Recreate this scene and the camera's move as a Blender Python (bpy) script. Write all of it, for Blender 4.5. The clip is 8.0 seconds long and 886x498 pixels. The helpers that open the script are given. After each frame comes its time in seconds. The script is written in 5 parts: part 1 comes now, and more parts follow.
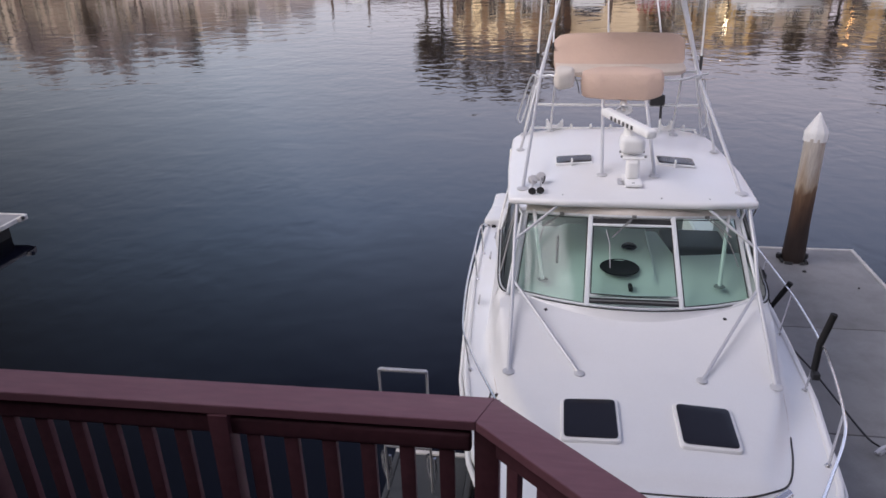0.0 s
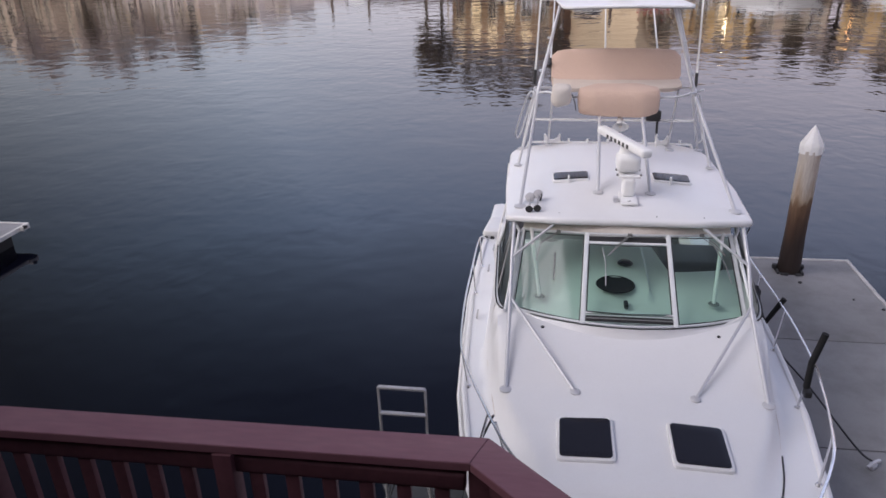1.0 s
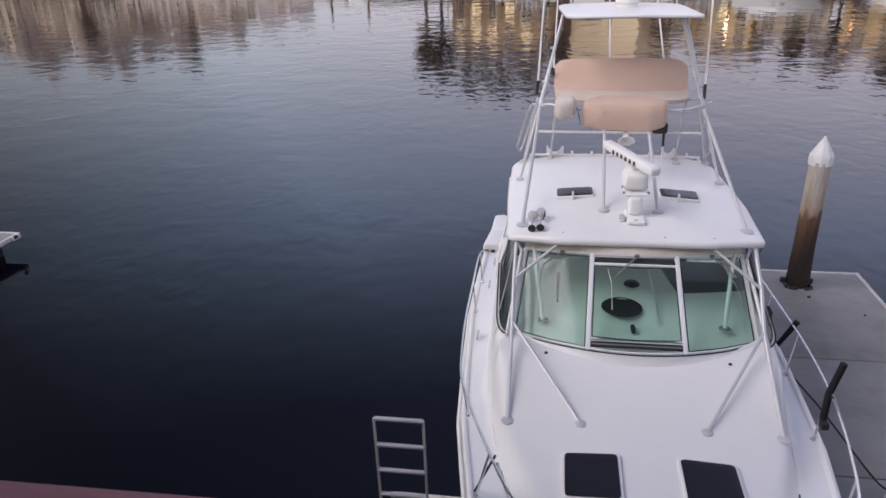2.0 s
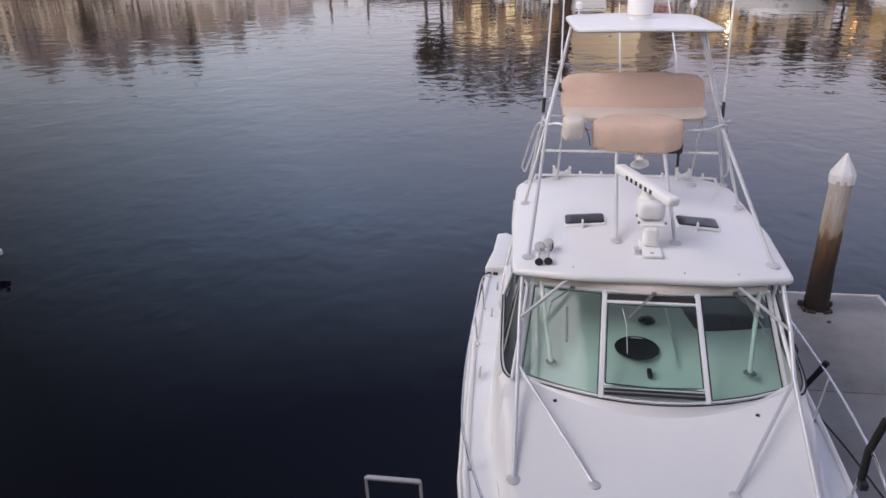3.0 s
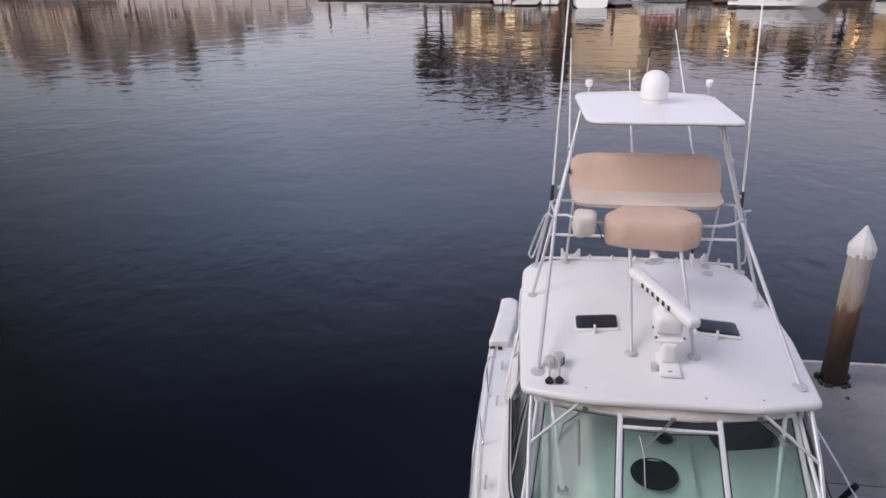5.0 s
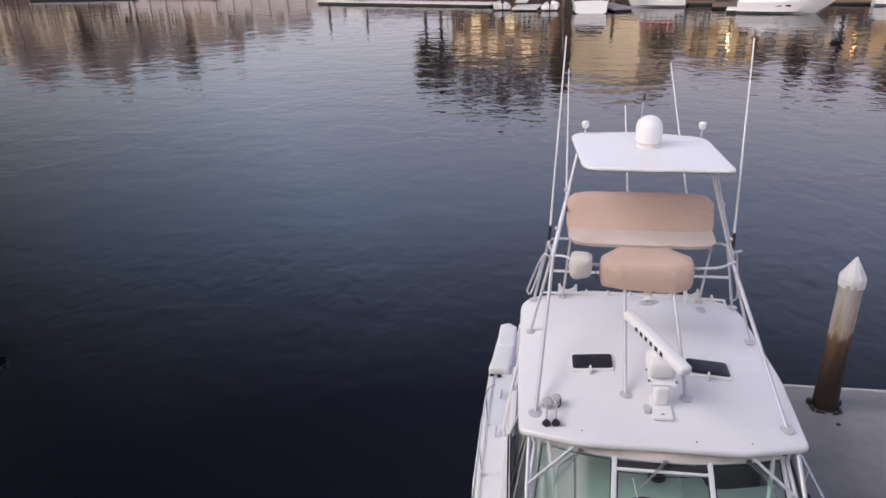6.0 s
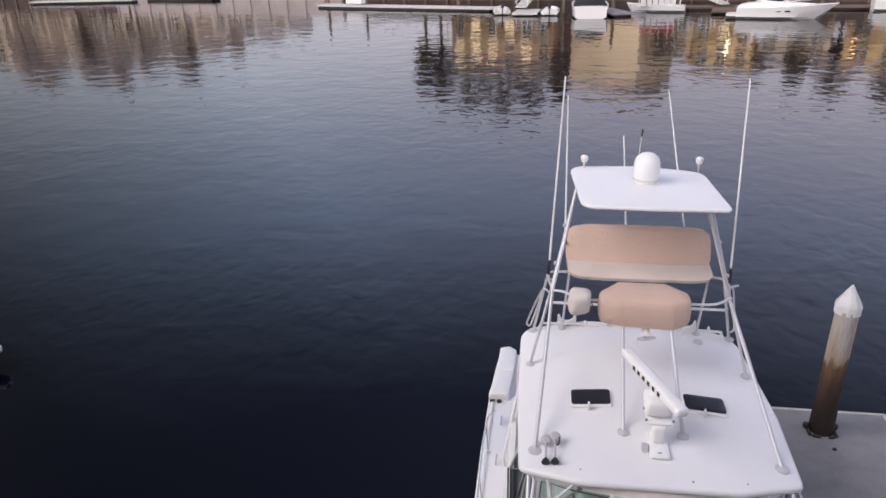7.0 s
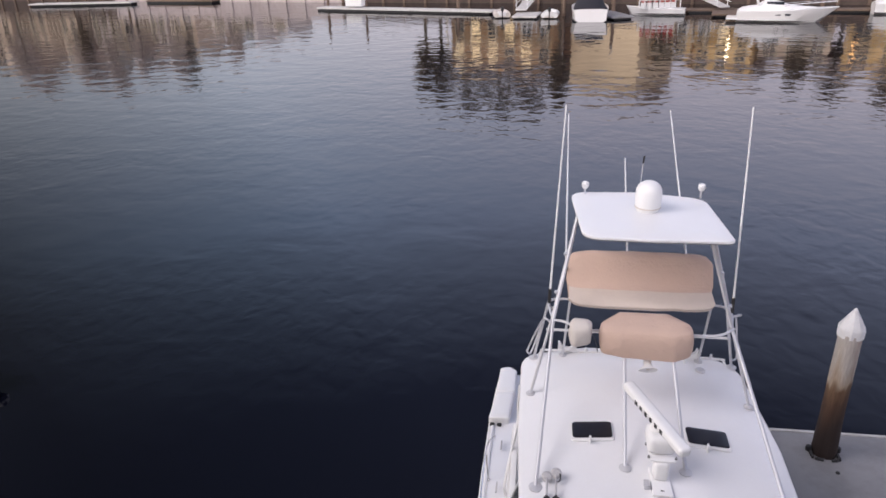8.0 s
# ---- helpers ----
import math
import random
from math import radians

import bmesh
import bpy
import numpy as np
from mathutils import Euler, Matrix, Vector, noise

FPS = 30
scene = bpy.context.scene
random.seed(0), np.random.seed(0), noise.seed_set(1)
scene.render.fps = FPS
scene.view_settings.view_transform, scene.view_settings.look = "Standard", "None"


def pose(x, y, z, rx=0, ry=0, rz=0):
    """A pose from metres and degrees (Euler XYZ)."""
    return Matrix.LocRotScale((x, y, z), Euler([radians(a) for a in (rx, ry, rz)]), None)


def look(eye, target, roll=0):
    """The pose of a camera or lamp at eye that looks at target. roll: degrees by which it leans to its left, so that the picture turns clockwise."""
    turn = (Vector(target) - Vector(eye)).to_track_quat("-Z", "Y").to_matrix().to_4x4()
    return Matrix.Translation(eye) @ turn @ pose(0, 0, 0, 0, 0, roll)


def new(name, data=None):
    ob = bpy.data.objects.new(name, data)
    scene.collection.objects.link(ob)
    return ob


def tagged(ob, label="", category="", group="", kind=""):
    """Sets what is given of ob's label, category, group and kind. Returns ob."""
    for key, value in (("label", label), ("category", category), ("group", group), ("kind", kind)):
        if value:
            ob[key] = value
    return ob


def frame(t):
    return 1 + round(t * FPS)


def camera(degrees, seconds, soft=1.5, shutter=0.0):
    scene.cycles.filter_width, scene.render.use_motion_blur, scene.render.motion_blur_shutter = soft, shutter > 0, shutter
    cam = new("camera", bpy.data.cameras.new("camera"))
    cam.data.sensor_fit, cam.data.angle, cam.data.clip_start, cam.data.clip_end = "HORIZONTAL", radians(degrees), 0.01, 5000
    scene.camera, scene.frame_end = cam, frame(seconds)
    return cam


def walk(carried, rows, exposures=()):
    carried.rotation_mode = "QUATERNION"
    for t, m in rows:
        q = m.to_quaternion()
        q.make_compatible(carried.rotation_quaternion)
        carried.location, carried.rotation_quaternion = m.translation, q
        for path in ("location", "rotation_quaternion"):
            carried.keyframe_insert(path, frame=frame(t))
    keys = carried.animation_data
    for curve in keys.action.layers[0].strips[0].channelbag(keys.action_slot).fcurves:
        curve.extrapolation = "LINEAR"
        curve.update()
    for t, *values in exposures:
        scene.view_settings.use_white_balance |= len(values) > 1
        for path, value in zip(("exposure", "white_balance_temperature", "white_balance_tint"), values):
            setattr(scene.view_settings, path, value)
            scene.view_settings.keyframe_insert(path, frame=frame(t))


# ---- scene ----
cam = camera(64.00, 8.0, soft=1.6)
# seconds, eye x y z, pitch, roll, yaw
ROWS = [
    (0, -0.905, 0.000, 5.727, -23.86, 1.61, 9.00),
    (0.5, -0.892, -0.018, 5.872, -23.88, 1.61, 8.99),
    (1, -0.878, -0.018, 5.951, -23.89, 1.62, 9.00),
    (1.5, -0.887, 0.119, 5.989, -23.91, 1.62, 9.00),
    (1.7, -0.900, 0.199, 6.009, -23.92, 1.62, 9.00),
    (2.8, -0.993, 0.935, 6.082, -23.92, 1.63, 9.01),
    (3, -1.015, 1.060, 6.105, -23.93, 1.63, 9.01),
    (3.5, -1.061, 1.366, 6.203, -23.93, 1.62, 9.00),
    (4, -1.110, 1.656, 6.437, -23.94, 1.63, 8.97),
    (4.5, -1.157, 1.862, 6.666, -23.93, 1.63, 8.93),
    (4.7, -1.162, 1.915, 6.765, -23.91, 1.64, 8.95),
    (5.8, -1.148, 1.855, 7.340, -23.90, 1.64, 8.95),
    (6, -1.149, 1.857, 7.439, -23.89, 1.64, 8.94),
    (6.5, -1.145, 1.848, 7.680, -23.87, 1.62, 8.94),
    (7, -1.158, 1.905, 7.858, -23.84, 1.61, 8.92),
    (7.5, -1.169, 2.014, 8.016, -23.83, 1.60, 8.92),
    (8, -1.178, 2.129, 8.127, -23.83, 1.62, 8.91),
]
walk(cam, [(t, pose(x, y, z, 0, 0, yaw) @ pose(0, 0, 0, 90 + pitch, 0, 0) @ pose(0, 0, 0, 0, 0, -roll)) for t, x, y, z, pitch, roll, yaw in ROWS],
     exposures=((0, 0.05, 6380, 10), (3, 0.01, 6450, 10), (6, 0.05, 6500, 10), (8, 0.10, 6500, 10)))

# ---- sky, sun ----
world = bpy.data.worlds.new("dusk_sky")
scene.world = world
world.use_nodes = True
wn = world.node_tree.nodes
wl = world.node_tree.links
wn.clear()
sky = wn.new("ShaderNodeTexSky")
sky.sky_type = "NISHITA"
sky.sun_disc = False
sky.sun_elevation = radians(9)
sky.sun_rotation = radians(249)
sky.dust_density = 3.0
haze = wn.new("ShaderNodeHueSaturation")
haze.inputs["Saturation"].default_value = 0.45
bg_sky = wn.new("ShaderNodeBackground")
bg_sky.inputs["Strength"].default_value = 0.05
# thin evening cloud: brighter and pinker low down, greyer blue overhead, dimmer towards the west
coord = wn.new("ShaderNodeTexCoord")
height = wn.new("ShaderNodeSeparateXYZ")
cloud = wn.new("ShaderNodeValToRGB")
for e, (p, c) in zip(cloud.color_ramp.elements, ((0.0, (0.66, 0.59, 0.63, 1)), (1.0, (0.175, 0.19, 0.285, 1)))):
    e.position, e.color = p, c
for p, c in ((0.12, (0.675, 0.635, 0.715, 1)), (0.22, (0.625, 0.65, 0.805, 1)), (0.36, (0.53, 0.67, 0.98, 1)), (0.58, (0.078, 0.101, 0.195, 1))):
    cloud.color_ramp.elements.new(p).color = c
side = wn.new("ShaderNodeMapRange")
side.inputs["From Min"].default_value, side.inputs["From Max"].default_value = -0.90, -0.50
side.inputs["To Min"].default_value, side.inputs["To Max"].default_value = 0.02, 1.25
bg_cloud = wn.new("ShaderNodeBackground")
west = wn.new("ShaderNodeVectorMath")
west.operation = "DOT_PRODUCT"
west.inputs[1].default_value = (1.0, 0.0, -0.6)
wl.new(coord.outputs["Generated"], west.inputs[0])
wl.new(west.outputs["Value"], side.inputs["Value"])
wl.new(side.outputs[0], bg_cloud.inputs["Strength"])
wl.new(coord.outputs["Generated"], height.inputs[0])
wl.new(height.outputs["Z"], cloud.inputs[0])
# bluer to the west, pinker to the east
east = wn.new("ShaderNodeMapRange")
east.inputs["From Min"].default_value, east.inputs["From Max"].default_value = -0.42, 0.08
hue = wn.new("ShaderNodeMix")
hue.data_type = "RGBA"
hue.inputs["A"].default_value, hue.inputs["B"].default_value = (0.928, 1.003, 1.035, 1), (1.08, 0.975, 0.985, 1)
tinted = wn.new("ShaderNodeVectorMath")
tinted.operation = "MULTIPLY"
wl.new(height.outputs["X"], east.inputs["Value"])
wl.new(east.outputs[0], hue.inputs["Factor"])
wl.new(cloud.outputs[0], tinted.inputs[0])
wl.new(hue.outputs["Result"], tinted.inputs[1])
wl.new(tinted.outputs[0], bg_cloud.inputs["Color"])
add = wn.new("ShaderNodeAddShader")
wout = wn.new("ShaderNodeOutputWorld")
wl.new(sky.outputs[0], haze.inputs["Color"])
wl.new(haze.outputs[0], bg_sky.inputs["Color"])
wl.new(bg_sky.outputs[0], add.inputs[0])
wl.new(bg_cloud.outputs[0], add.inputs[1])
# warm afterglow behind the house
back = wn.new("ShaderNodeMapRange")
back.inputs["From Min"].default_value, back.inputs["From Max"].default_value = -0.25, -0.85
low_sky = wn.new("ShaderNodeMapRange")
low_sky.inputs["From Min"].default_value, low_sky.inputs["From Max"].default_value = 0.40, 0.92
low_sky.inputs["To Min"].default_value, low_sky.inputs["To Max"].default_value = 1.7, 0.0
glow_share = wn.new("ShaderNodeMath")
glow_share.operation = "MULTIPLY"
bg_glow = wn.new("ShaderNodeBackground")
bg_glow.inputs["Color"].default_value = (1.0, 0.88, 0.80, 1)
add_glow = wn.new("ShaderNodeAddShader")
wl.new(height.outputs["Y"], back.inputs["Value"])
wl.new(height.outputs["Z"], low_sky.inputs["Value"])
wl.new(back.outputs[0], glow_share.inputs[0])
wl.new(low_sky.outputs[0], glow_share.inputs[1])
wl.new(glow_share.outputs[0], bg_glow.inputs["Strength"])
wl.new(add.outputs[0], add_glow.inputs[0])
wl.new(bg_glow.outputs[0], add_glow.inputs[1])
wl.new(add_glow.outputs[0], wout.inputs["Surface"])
sun = new("sun", bpy.data.lights.new("sun", "SUN"))
sun.data.energy = 2.25
sun.data.angle = radians(40)
sun.data.color = (1.0, 0.925, 0.97)
sun.matrix_world = look((-14.3, 2.6, 13.2), (0, 8, 0))

# ---- materials ----


def mat(name, color, rough=0.5, metal=0.0, grain=0.0, scale=20.0, bump=0.0, stain=None, stain_scale=1.5, stain_amount=0.3,
        stretch=(1, 1, 1), coat=0.0, spec=0.5, vary=0.0, fold=0.0):
    """A principled material with fine grain, broad stains and bump, in object space metres."""
    m = bpy.data.materials.new(name)
    m.use_nodes = True
    n, l = m.node_tree.nodes, m.node_tree.links
    b = n["Principled BSDF"]
    b.inputs["Roughness"].default_value = rough
    b.inputs["Metallic"].default_value = metal
    b.inputs["Coat Weight"].default_value = coat
    b.inputs["Specular IOR Level"].default_value = spec
    geo = n.new("ShaderNodeNewGeometry")
    mapping = n.new("ShaderNodeMapping")
    mapping.inputs["Scale"].default_value = stretch
    l.new(geo.outputs["Position"], mapping.inputs["Vector"])
    fine = n.new("ShaderNodeTexNoise")
    fine.inputs["Scale"].default_value = scale
    fine.inputs["Detail"].default_value = 5
    l.new(mapping.outputs[0], fine.inputs["Vector"])
    broad = n.new("ShaderNodeTexNoise")
    broad.inputs["Scale"].default_value = stain_scale
    broad.inputs["Detail"].default_value = 6
    broad.inputs["Roughness"].default_value = 0.65
    l.new(mapping.outputs[0], broad.inputs["Vector"])
    # fine grain: lighten and darken
    g = n.new("ShaderNodeMapRange")
    g.inputs["From Min"].default_value, g.inputs["From Max"].default_value = 0.25, 0.75
    g.inputs["To Min"].default_value, g.inputs["To Max"].default_value = 1 - grain, 1 + grain
    l.new(fine.outputs[0], g.inputs["Value"])
    mix = n.new("ShaderNodeMix")
    mix.data_type = "RGBA"
    mix.inputs["A"].default_value = (*color, 1)
    mix.inputs["B"].default_value = (*(stain or [c * 0.7 for c in color]), 1)
    ramp = n.new("ShaderNodeMapRange")
    ramp.inputs["From Min"].default_value, ramp.inputs["From Max"].default_value = 0.45, 0.75
    ramp.inputs["To Max"].default_value = stain_amount
    l.new(broad.outputs[0], ramp.inputs["Value"])
    l.new(ramp.outputs[0], mix.inputs["Factor"])
    mul = n.new("ShaderNodeVectorMath")
    mul.operation = "SCALE"
    l.new(mix.outputs["Result"], mul.inputs[0])
    if vary:
        info = n.new("ShaderNodeObjectInfo")
        v = n.new("ShaderNodeMapRange")
        v.inputs["To Min"].default_value, v.inputs["To Max"].default_value = 1 - vary, 1 + vary
        l.new(info.outputs["Random"], v.inputs["Value"])
        both = n.new("ShaderNodeMath")
        both.operation = "MULTIPLY"
        l.new(g.outputs[0], both.inputs[0])
        l.new(v.outputs[0], both.inputs[1])
        l.new(both.outputs[0], mul.inputs["Scale"])
    else:
        l.new(g.outputs[0], mul.inputs["Scale"])
    l.new(mul.outputs[0], b.inputs["Base Color"])
    rr = n.new("ShaderNodeMapRange")
    rr.inputs["To Min"].default_value, rr.inputs["To Max"].default_value = max(0.02, rough - 0.08), min(1, rough + 0.1)
    l.new(broad.outputs[0], rr.inputs["Value"])
    l.new(rr.outputs[0], b.inputs["Roughness"])
    if bump:
        bp = n.new("ShaderNodeBump")
        bp.inputs["Strength"].default_value = 0.6
        bp.inputs["Distance"].default_value = bump
        l.new(fine.outputs[0], bp.inputs["Height"])
        l.new(bp.outputs[0], b.inputs["Normal"])
        if fold:
            # slack folds of cloth
            fb = n.new("ShaderNodeBump")
            fb.inputs["Strength"].default_value = 0.8
            fb.inputs["Distance"].default_value = fold
            l.new(broad.outputs[0], fb.inputs["Height"])
            l.new(fb.outputs[0], bp.inputs["Normal"])
    return m


def glow(name, color, strength):
    m = bpy.data.materials.new(name)
    m.use_nodes = True
    b = m.node_tree.nodes["Principled BSDF"]
    b.inputs["Base Color"].default_value = (*color, 1)
    b.inputs["Emission Color"].default_value = (*color, 1)
    b.inputs["Emission Strength"].default_value = strength
    return m


def glass_mat(name, tint, rough=0.02, gloss=0.06):
    """Tinted pane: see-through, with a soft gloss of a fixed share."""
    m = bpy.data.materials.new(name)
    m.use_nodes = True
    n, l = m.node_tree.nodes, m.node_tree.links
    n.clear()
    out = n.new("ShaderNodeOutputMaterial")
    tr = n.new("ShaderNodeBsdfTransparent")
    tr.inputs["Color"].default_value = (*tint, 1)
    gl = n.new("ShaderNodeBsdfGlossy")
    gl.inputs["Roughness"].default_value = rough
    mx = n.new("ShaderNodeMixShader")
    mx.inputs[0].default_value = gloss
    l.new(tr.outputs[0], mx.inputs[1])
    l.new(gl.outputs[0], mx.inputs[2])
    l.new(mx.outputs[0], out.inputs["Surface"])
    return m


def water_mat():
    m = bpy.data.materials.new("water")
    m.use_nodes = True
    n, l = m.node_tree.nodes, m.node_tree.links
    b = n["Principled BSDF"]
    b.inputs["Base Color"].default_value = (0.003, 0.0035, 0.0078, 1)
    b.inputs["Roughness"].default_value = 0.042
    b.inputs["IOR"].default_value = 1.33
    geo = n.new("ShaderNodeNewGeometry")

    def waves(scale, stretch, turn, detail):
        mp = n.new("ShaderNodeMapping")
        mp.inputs["Scale"].default_value = stretch
        mp.inputs["Rotation"].default_value = (0, 0, radians(turn))
        tx = n.new("ShaderNodeTexNoise")
        tx.inputs["Scale"].default_value = scale
        tx.inputs["Detail"].default_value = detail
        tx.inputs["Distortion"].default_value = 0.4
        l.new(geo.outputs["Position"], mp.inputs["Vector"])
        l.new(mp.outputs[0], tx.inputs["Vector"])
        return tx.outputs[0]

    small = waves(1.75, (1.1, 0.9, 1), 24, 1.6)
    mid = waves(0.50, (0.9, 1.1, 1), -14, 2)
    gusts = waves(0.06, (0.6, 1.4, 1), 20, 3)
    # calm and ruffled patches
    patch = n.new("ShaderNodeMapRange")
    patch.inputs["From Min"].default_value, patch.inputs["From Max"].default_value = 0.38, 0.62
    patch.inputs["To Min"].default_value, patch.inputs["To Max"].default_value = 0.35, 1.6
    l.new(gusts, patch.inputs["Value"])
    # sheltered by the house and docks, livelier further out
    place = n.new("ShaderNodeSeparateXYZ")
    l.new(geo.outputs["Position"], place.inputs[0])
    open_water = n.new("ShaderNodeMapRange")
    open_water.inputs["From Min"].default_value, open_water.inputs["From Max"].default_value = 12, 48
    open_water.inputs["To Min"].default_value, open_water.inputs["To Max"].default_value = 0.22, 1.05
    l.new(place.outputs["Y"], open_water.inputs["Value"])
    s1 = n.new("ShaderNodeMath")
    s1.operation = "MULTIPLY"
    l.new(small, s1.inputs[0])
    l.new(patch.outputs[0], s1.inputs[1])
    s2 = n.new("ShaderNodeMath")
    s2.operation = "MULTIPLY"
    ripple = n.new("ShaderNodeMapRange")
    ripple.inputs["From Min"].default_value, ripple.inputs["From Max"].default_value = 9, 24
    ripple.inputs["To Min"].default_value, ripple.inputs["To Max"].default_value = 0.40, 0.85
    l.new(place.outputs["Y"], ripple.inputs["Value"])
    l.new(s1.outputs[0], s2.inputs[0])
    l.new(ripple.outputs[0], s2.inputs[1])
    s3 = n.new("ShaderNodeMath")
    s3.operation = "MULTIPLY"
    l.new(mid, s3.inputs[0])
    l.new(open_water.outputs[0], s3.inputs[1])
    b1 = n.new("ShaderNodeBump")
    b1.inputs["Strength"].default_value = 1.0
    b1.inputs["Distance"].default_value = 0.0135
    l.new(s2.outputs[0], b1.inputs["Height"])
    b2 = n.new("ShaderNodeBump")
    b2.inputs["Strength"].default_value = 1.0
    b2.inputs["Distance"].default_value = 0.042
    l.new(s3.outputs[0], b2.inputs["Height"])
    l.new(b2.outputs[0], b1.inputs["Normal"])
    l.new(b1.outputs[0], b.inputs["Normal"])
    return m


M_WATER = water_mat()
M_GEL = mat("white_gelcoat", (0.79, 0.79, 0.80), 0.32, grain=0.015, scale=60, stain=(0.70, 0.69, 0.69), stain_amount=0.35, stain_scale=0.9, coat=0.15)
M_HULL = mat("white_hull", (0.80, 0.79, 0.79), 0.25, grain=0.01, scale=40, stain=(0.66, 0.64, 0.62), stain_amount=0.25, stain_scale=0.7, coat=0.3)
M_CREAM = mat("cream_panel", (0.74, 0.69, 0.63), 0.45, grain=0.03, scale=50, stain=(0.42, 0.34, 0.28), stain_amount=0.55, stain_scale=2.6)
M_PLATE = mat("grey_foot_plate", (0.60, 0.60, 0.62), 0.5, metal=0.3, grain=0.08, scale=60)
M_ALU = mat("anodised_aluminium", (0.60, 0.605, 0.635), 0.42, metal=0.35, grain=0.03, scale=80, stain=(0.6, 0.6, 0.62), stain_amount=0.4)
M_FRAME = mat("satin_frame", (0.76, 0.78, 0.80), 0.45, metal=0.1, grain=0.03, scale=60, stain_amount=0.3)
M_DIMALU = mat("grey_wiper", (0.25, 0.25, 0.25), 0.5, metal=0.3, grain=0.05, scale=60)
M_STEEL = mat("polished_steel", (0.74, 0.74, 0.76), 0.24, metal=0.9, grain=0.03, scale=60)
M_HORN = mat("dull_chrome", (0.50, 0.49, 0.50), 0.5, metal=0.3, grain=0.15, scale=90)
M_WPAINT = mat("white_paint", (0.80, 0.80, 0.80), 0.4, grain=0.02, scale=60, stain_amount=0.2)
M_TAN = mat("tan_canvas", (0.585, 0.43, 0.35), 0.85, grain=0.06, scale=220, bump=0.001, fold=0.05, stain=(0.52, 0.39, 0.33), stain_amount=0.5, stain_scale=2.5, spec=0.2)
M_GREYC = mat("grey_canvas", (0.64, 0.59, 0.545), 0.8, grain=0.05, scale=150, bump=0.001, stain_amount=0.4, stain_scale=4, spec=0.2, fold=0.025)
M_DARK = mat("smoked_acrylic", (0.012, 0.012, 0.018), 0.22, grain=0.1, scale=40, spec=0.4)
M_BLACK = mat("black_foam", (0.012, 0.012, 0.013), 0.8, grain=0.15, scale=90, bump=0.002, spec=0.3)
M_RUBBER = mat("black_rubber", (0.02, 0.02, 0.022), 0.6, grain=0.1, scale=60)
M_ROPE = mat("dark_rope", (0.03, 0.03, 0.035), 0.9, grain=0.3, scale=150, bump=0.002)
M_GLASS = glass_mat("green_tinted_glass", (0.62, 0.765, 0.705), 0.12, 0.03)
M_SIDEGLASS = glass_mat("side_glass", (0.36, 0.385, 0.385), 0.1, 0.04)
M_BEIGE_LIT = mat("lit_beige_canvas", (0.66, 0.57, 0.50), 0.85, grain=0.05, scale=200, bump=0.001, stain=(0.55, 0.47, 0.41), stain_amount=0.5, stain_scale=3, spec=0.2, fold=0.025)
M_DASH = mat("dash_white", (0.80, 0.82, 0.80), 0.5, grain=0.02, scale=30, stain_amount=0.3)
M_INNER = mat("cabin_inner", (0.50, 0.50, 0.49), 0.6, grain=0.03, scale=30)
# one railing paint, lighter for the cap; its copy is darkened for shade below
M_RAIL = mat("red_brown_rail_paint", (0.185, 0.080, 0.100), 0.5, grain=0.10, scale=26, bump=0.0015, stain=(0.26, 0.145, 0.16), stain_amount=0.6,
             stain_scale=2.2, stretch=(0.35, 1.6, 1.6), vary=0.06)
M_RAIL_SHADED = mat("shaded_red_brown_paint", (0.095, 0.037, 0.047), 0.6, grain=0.12, scale=30, bump=0.001, stain=(0.055, 0.024, 0.03), stain_amount=0.6, stain_scale=3, spec=0.25, vary=0.12)
M_CONC = mat("grey_dock_deck", (0.29, 0.285, 0.29), 0.85, grain=0.06, scale=90, bump=0.002, stain=(0.19, 0.185, 0.185), stain_amount=0.8, stain_scale=1.6)
M_EDGE = mat("pale_dock_edge", (0.62, 0.60, 0.58), 0.8, grain=0.08, scale=40, bump=0.003, stain=(0.3, 0.29, 0.27), stain_amount=0.7, stain_scale=3)
M_FLOAT = mat("dock_float_black", (0.014, 0.014, 0.015), 0.7, grain=0.2, scale=20)
M_JOINT = mat("dock_joint_dark", (0.05, 0.05, 0.052), 0.9, grain=0.2, scale=40)

# ---- mesh helpers ----
WHERE = {}


def thing(name, at, label, category, group="", kind=""):
    """An empty at the base of a thing."""
    e = new(name)
    e.location = at
    e.empty_display_size = 0.2
    WHERE[e] = Vector(at)
    tagged(e, label, category, group, kind)
    return e


def part(name, bm, material, parent=None, label="", smooth=True, sharp=40):
    """Links a bmesh, built in world metres, as one mesh object under a thing or a part."""
    bmesh.ops.recalc_face_normals(bm, faces=bm.faces)
    lo = Vector([min(v.co[i] for v in bm.verts) for i in range(3)])
    hi = Vector([max(v.co[i] for v in bm.verts) for i in range(3)])
    c = Vector(((lo.x + hi.x) / 2, (lo.y + hi.y) / 2, lo.z))
    bmesh.ops.translate(bm, verts=bm.verts, vec=-c)
    if smooth:
        for f in bm.faces:
            f.smooth = True
        for e in bm.edges:
            if len(e.link_faces) == 2 and e.calc_face_angle(0) > radians(sharp):
                e.smooth = False
    me = bpy.data.meshes.new(name)
    bm.to_mesh(me)
    bm.free()
    me.materials.append(material)
    ob = new(name, me)
    WHERE[ob] = c
    if parent:
        ob.parent = parent
        ob.location = c - WHERE[parent]
    else:
        ob.location = c
    if label:
        ob["label"] = label
    return ob


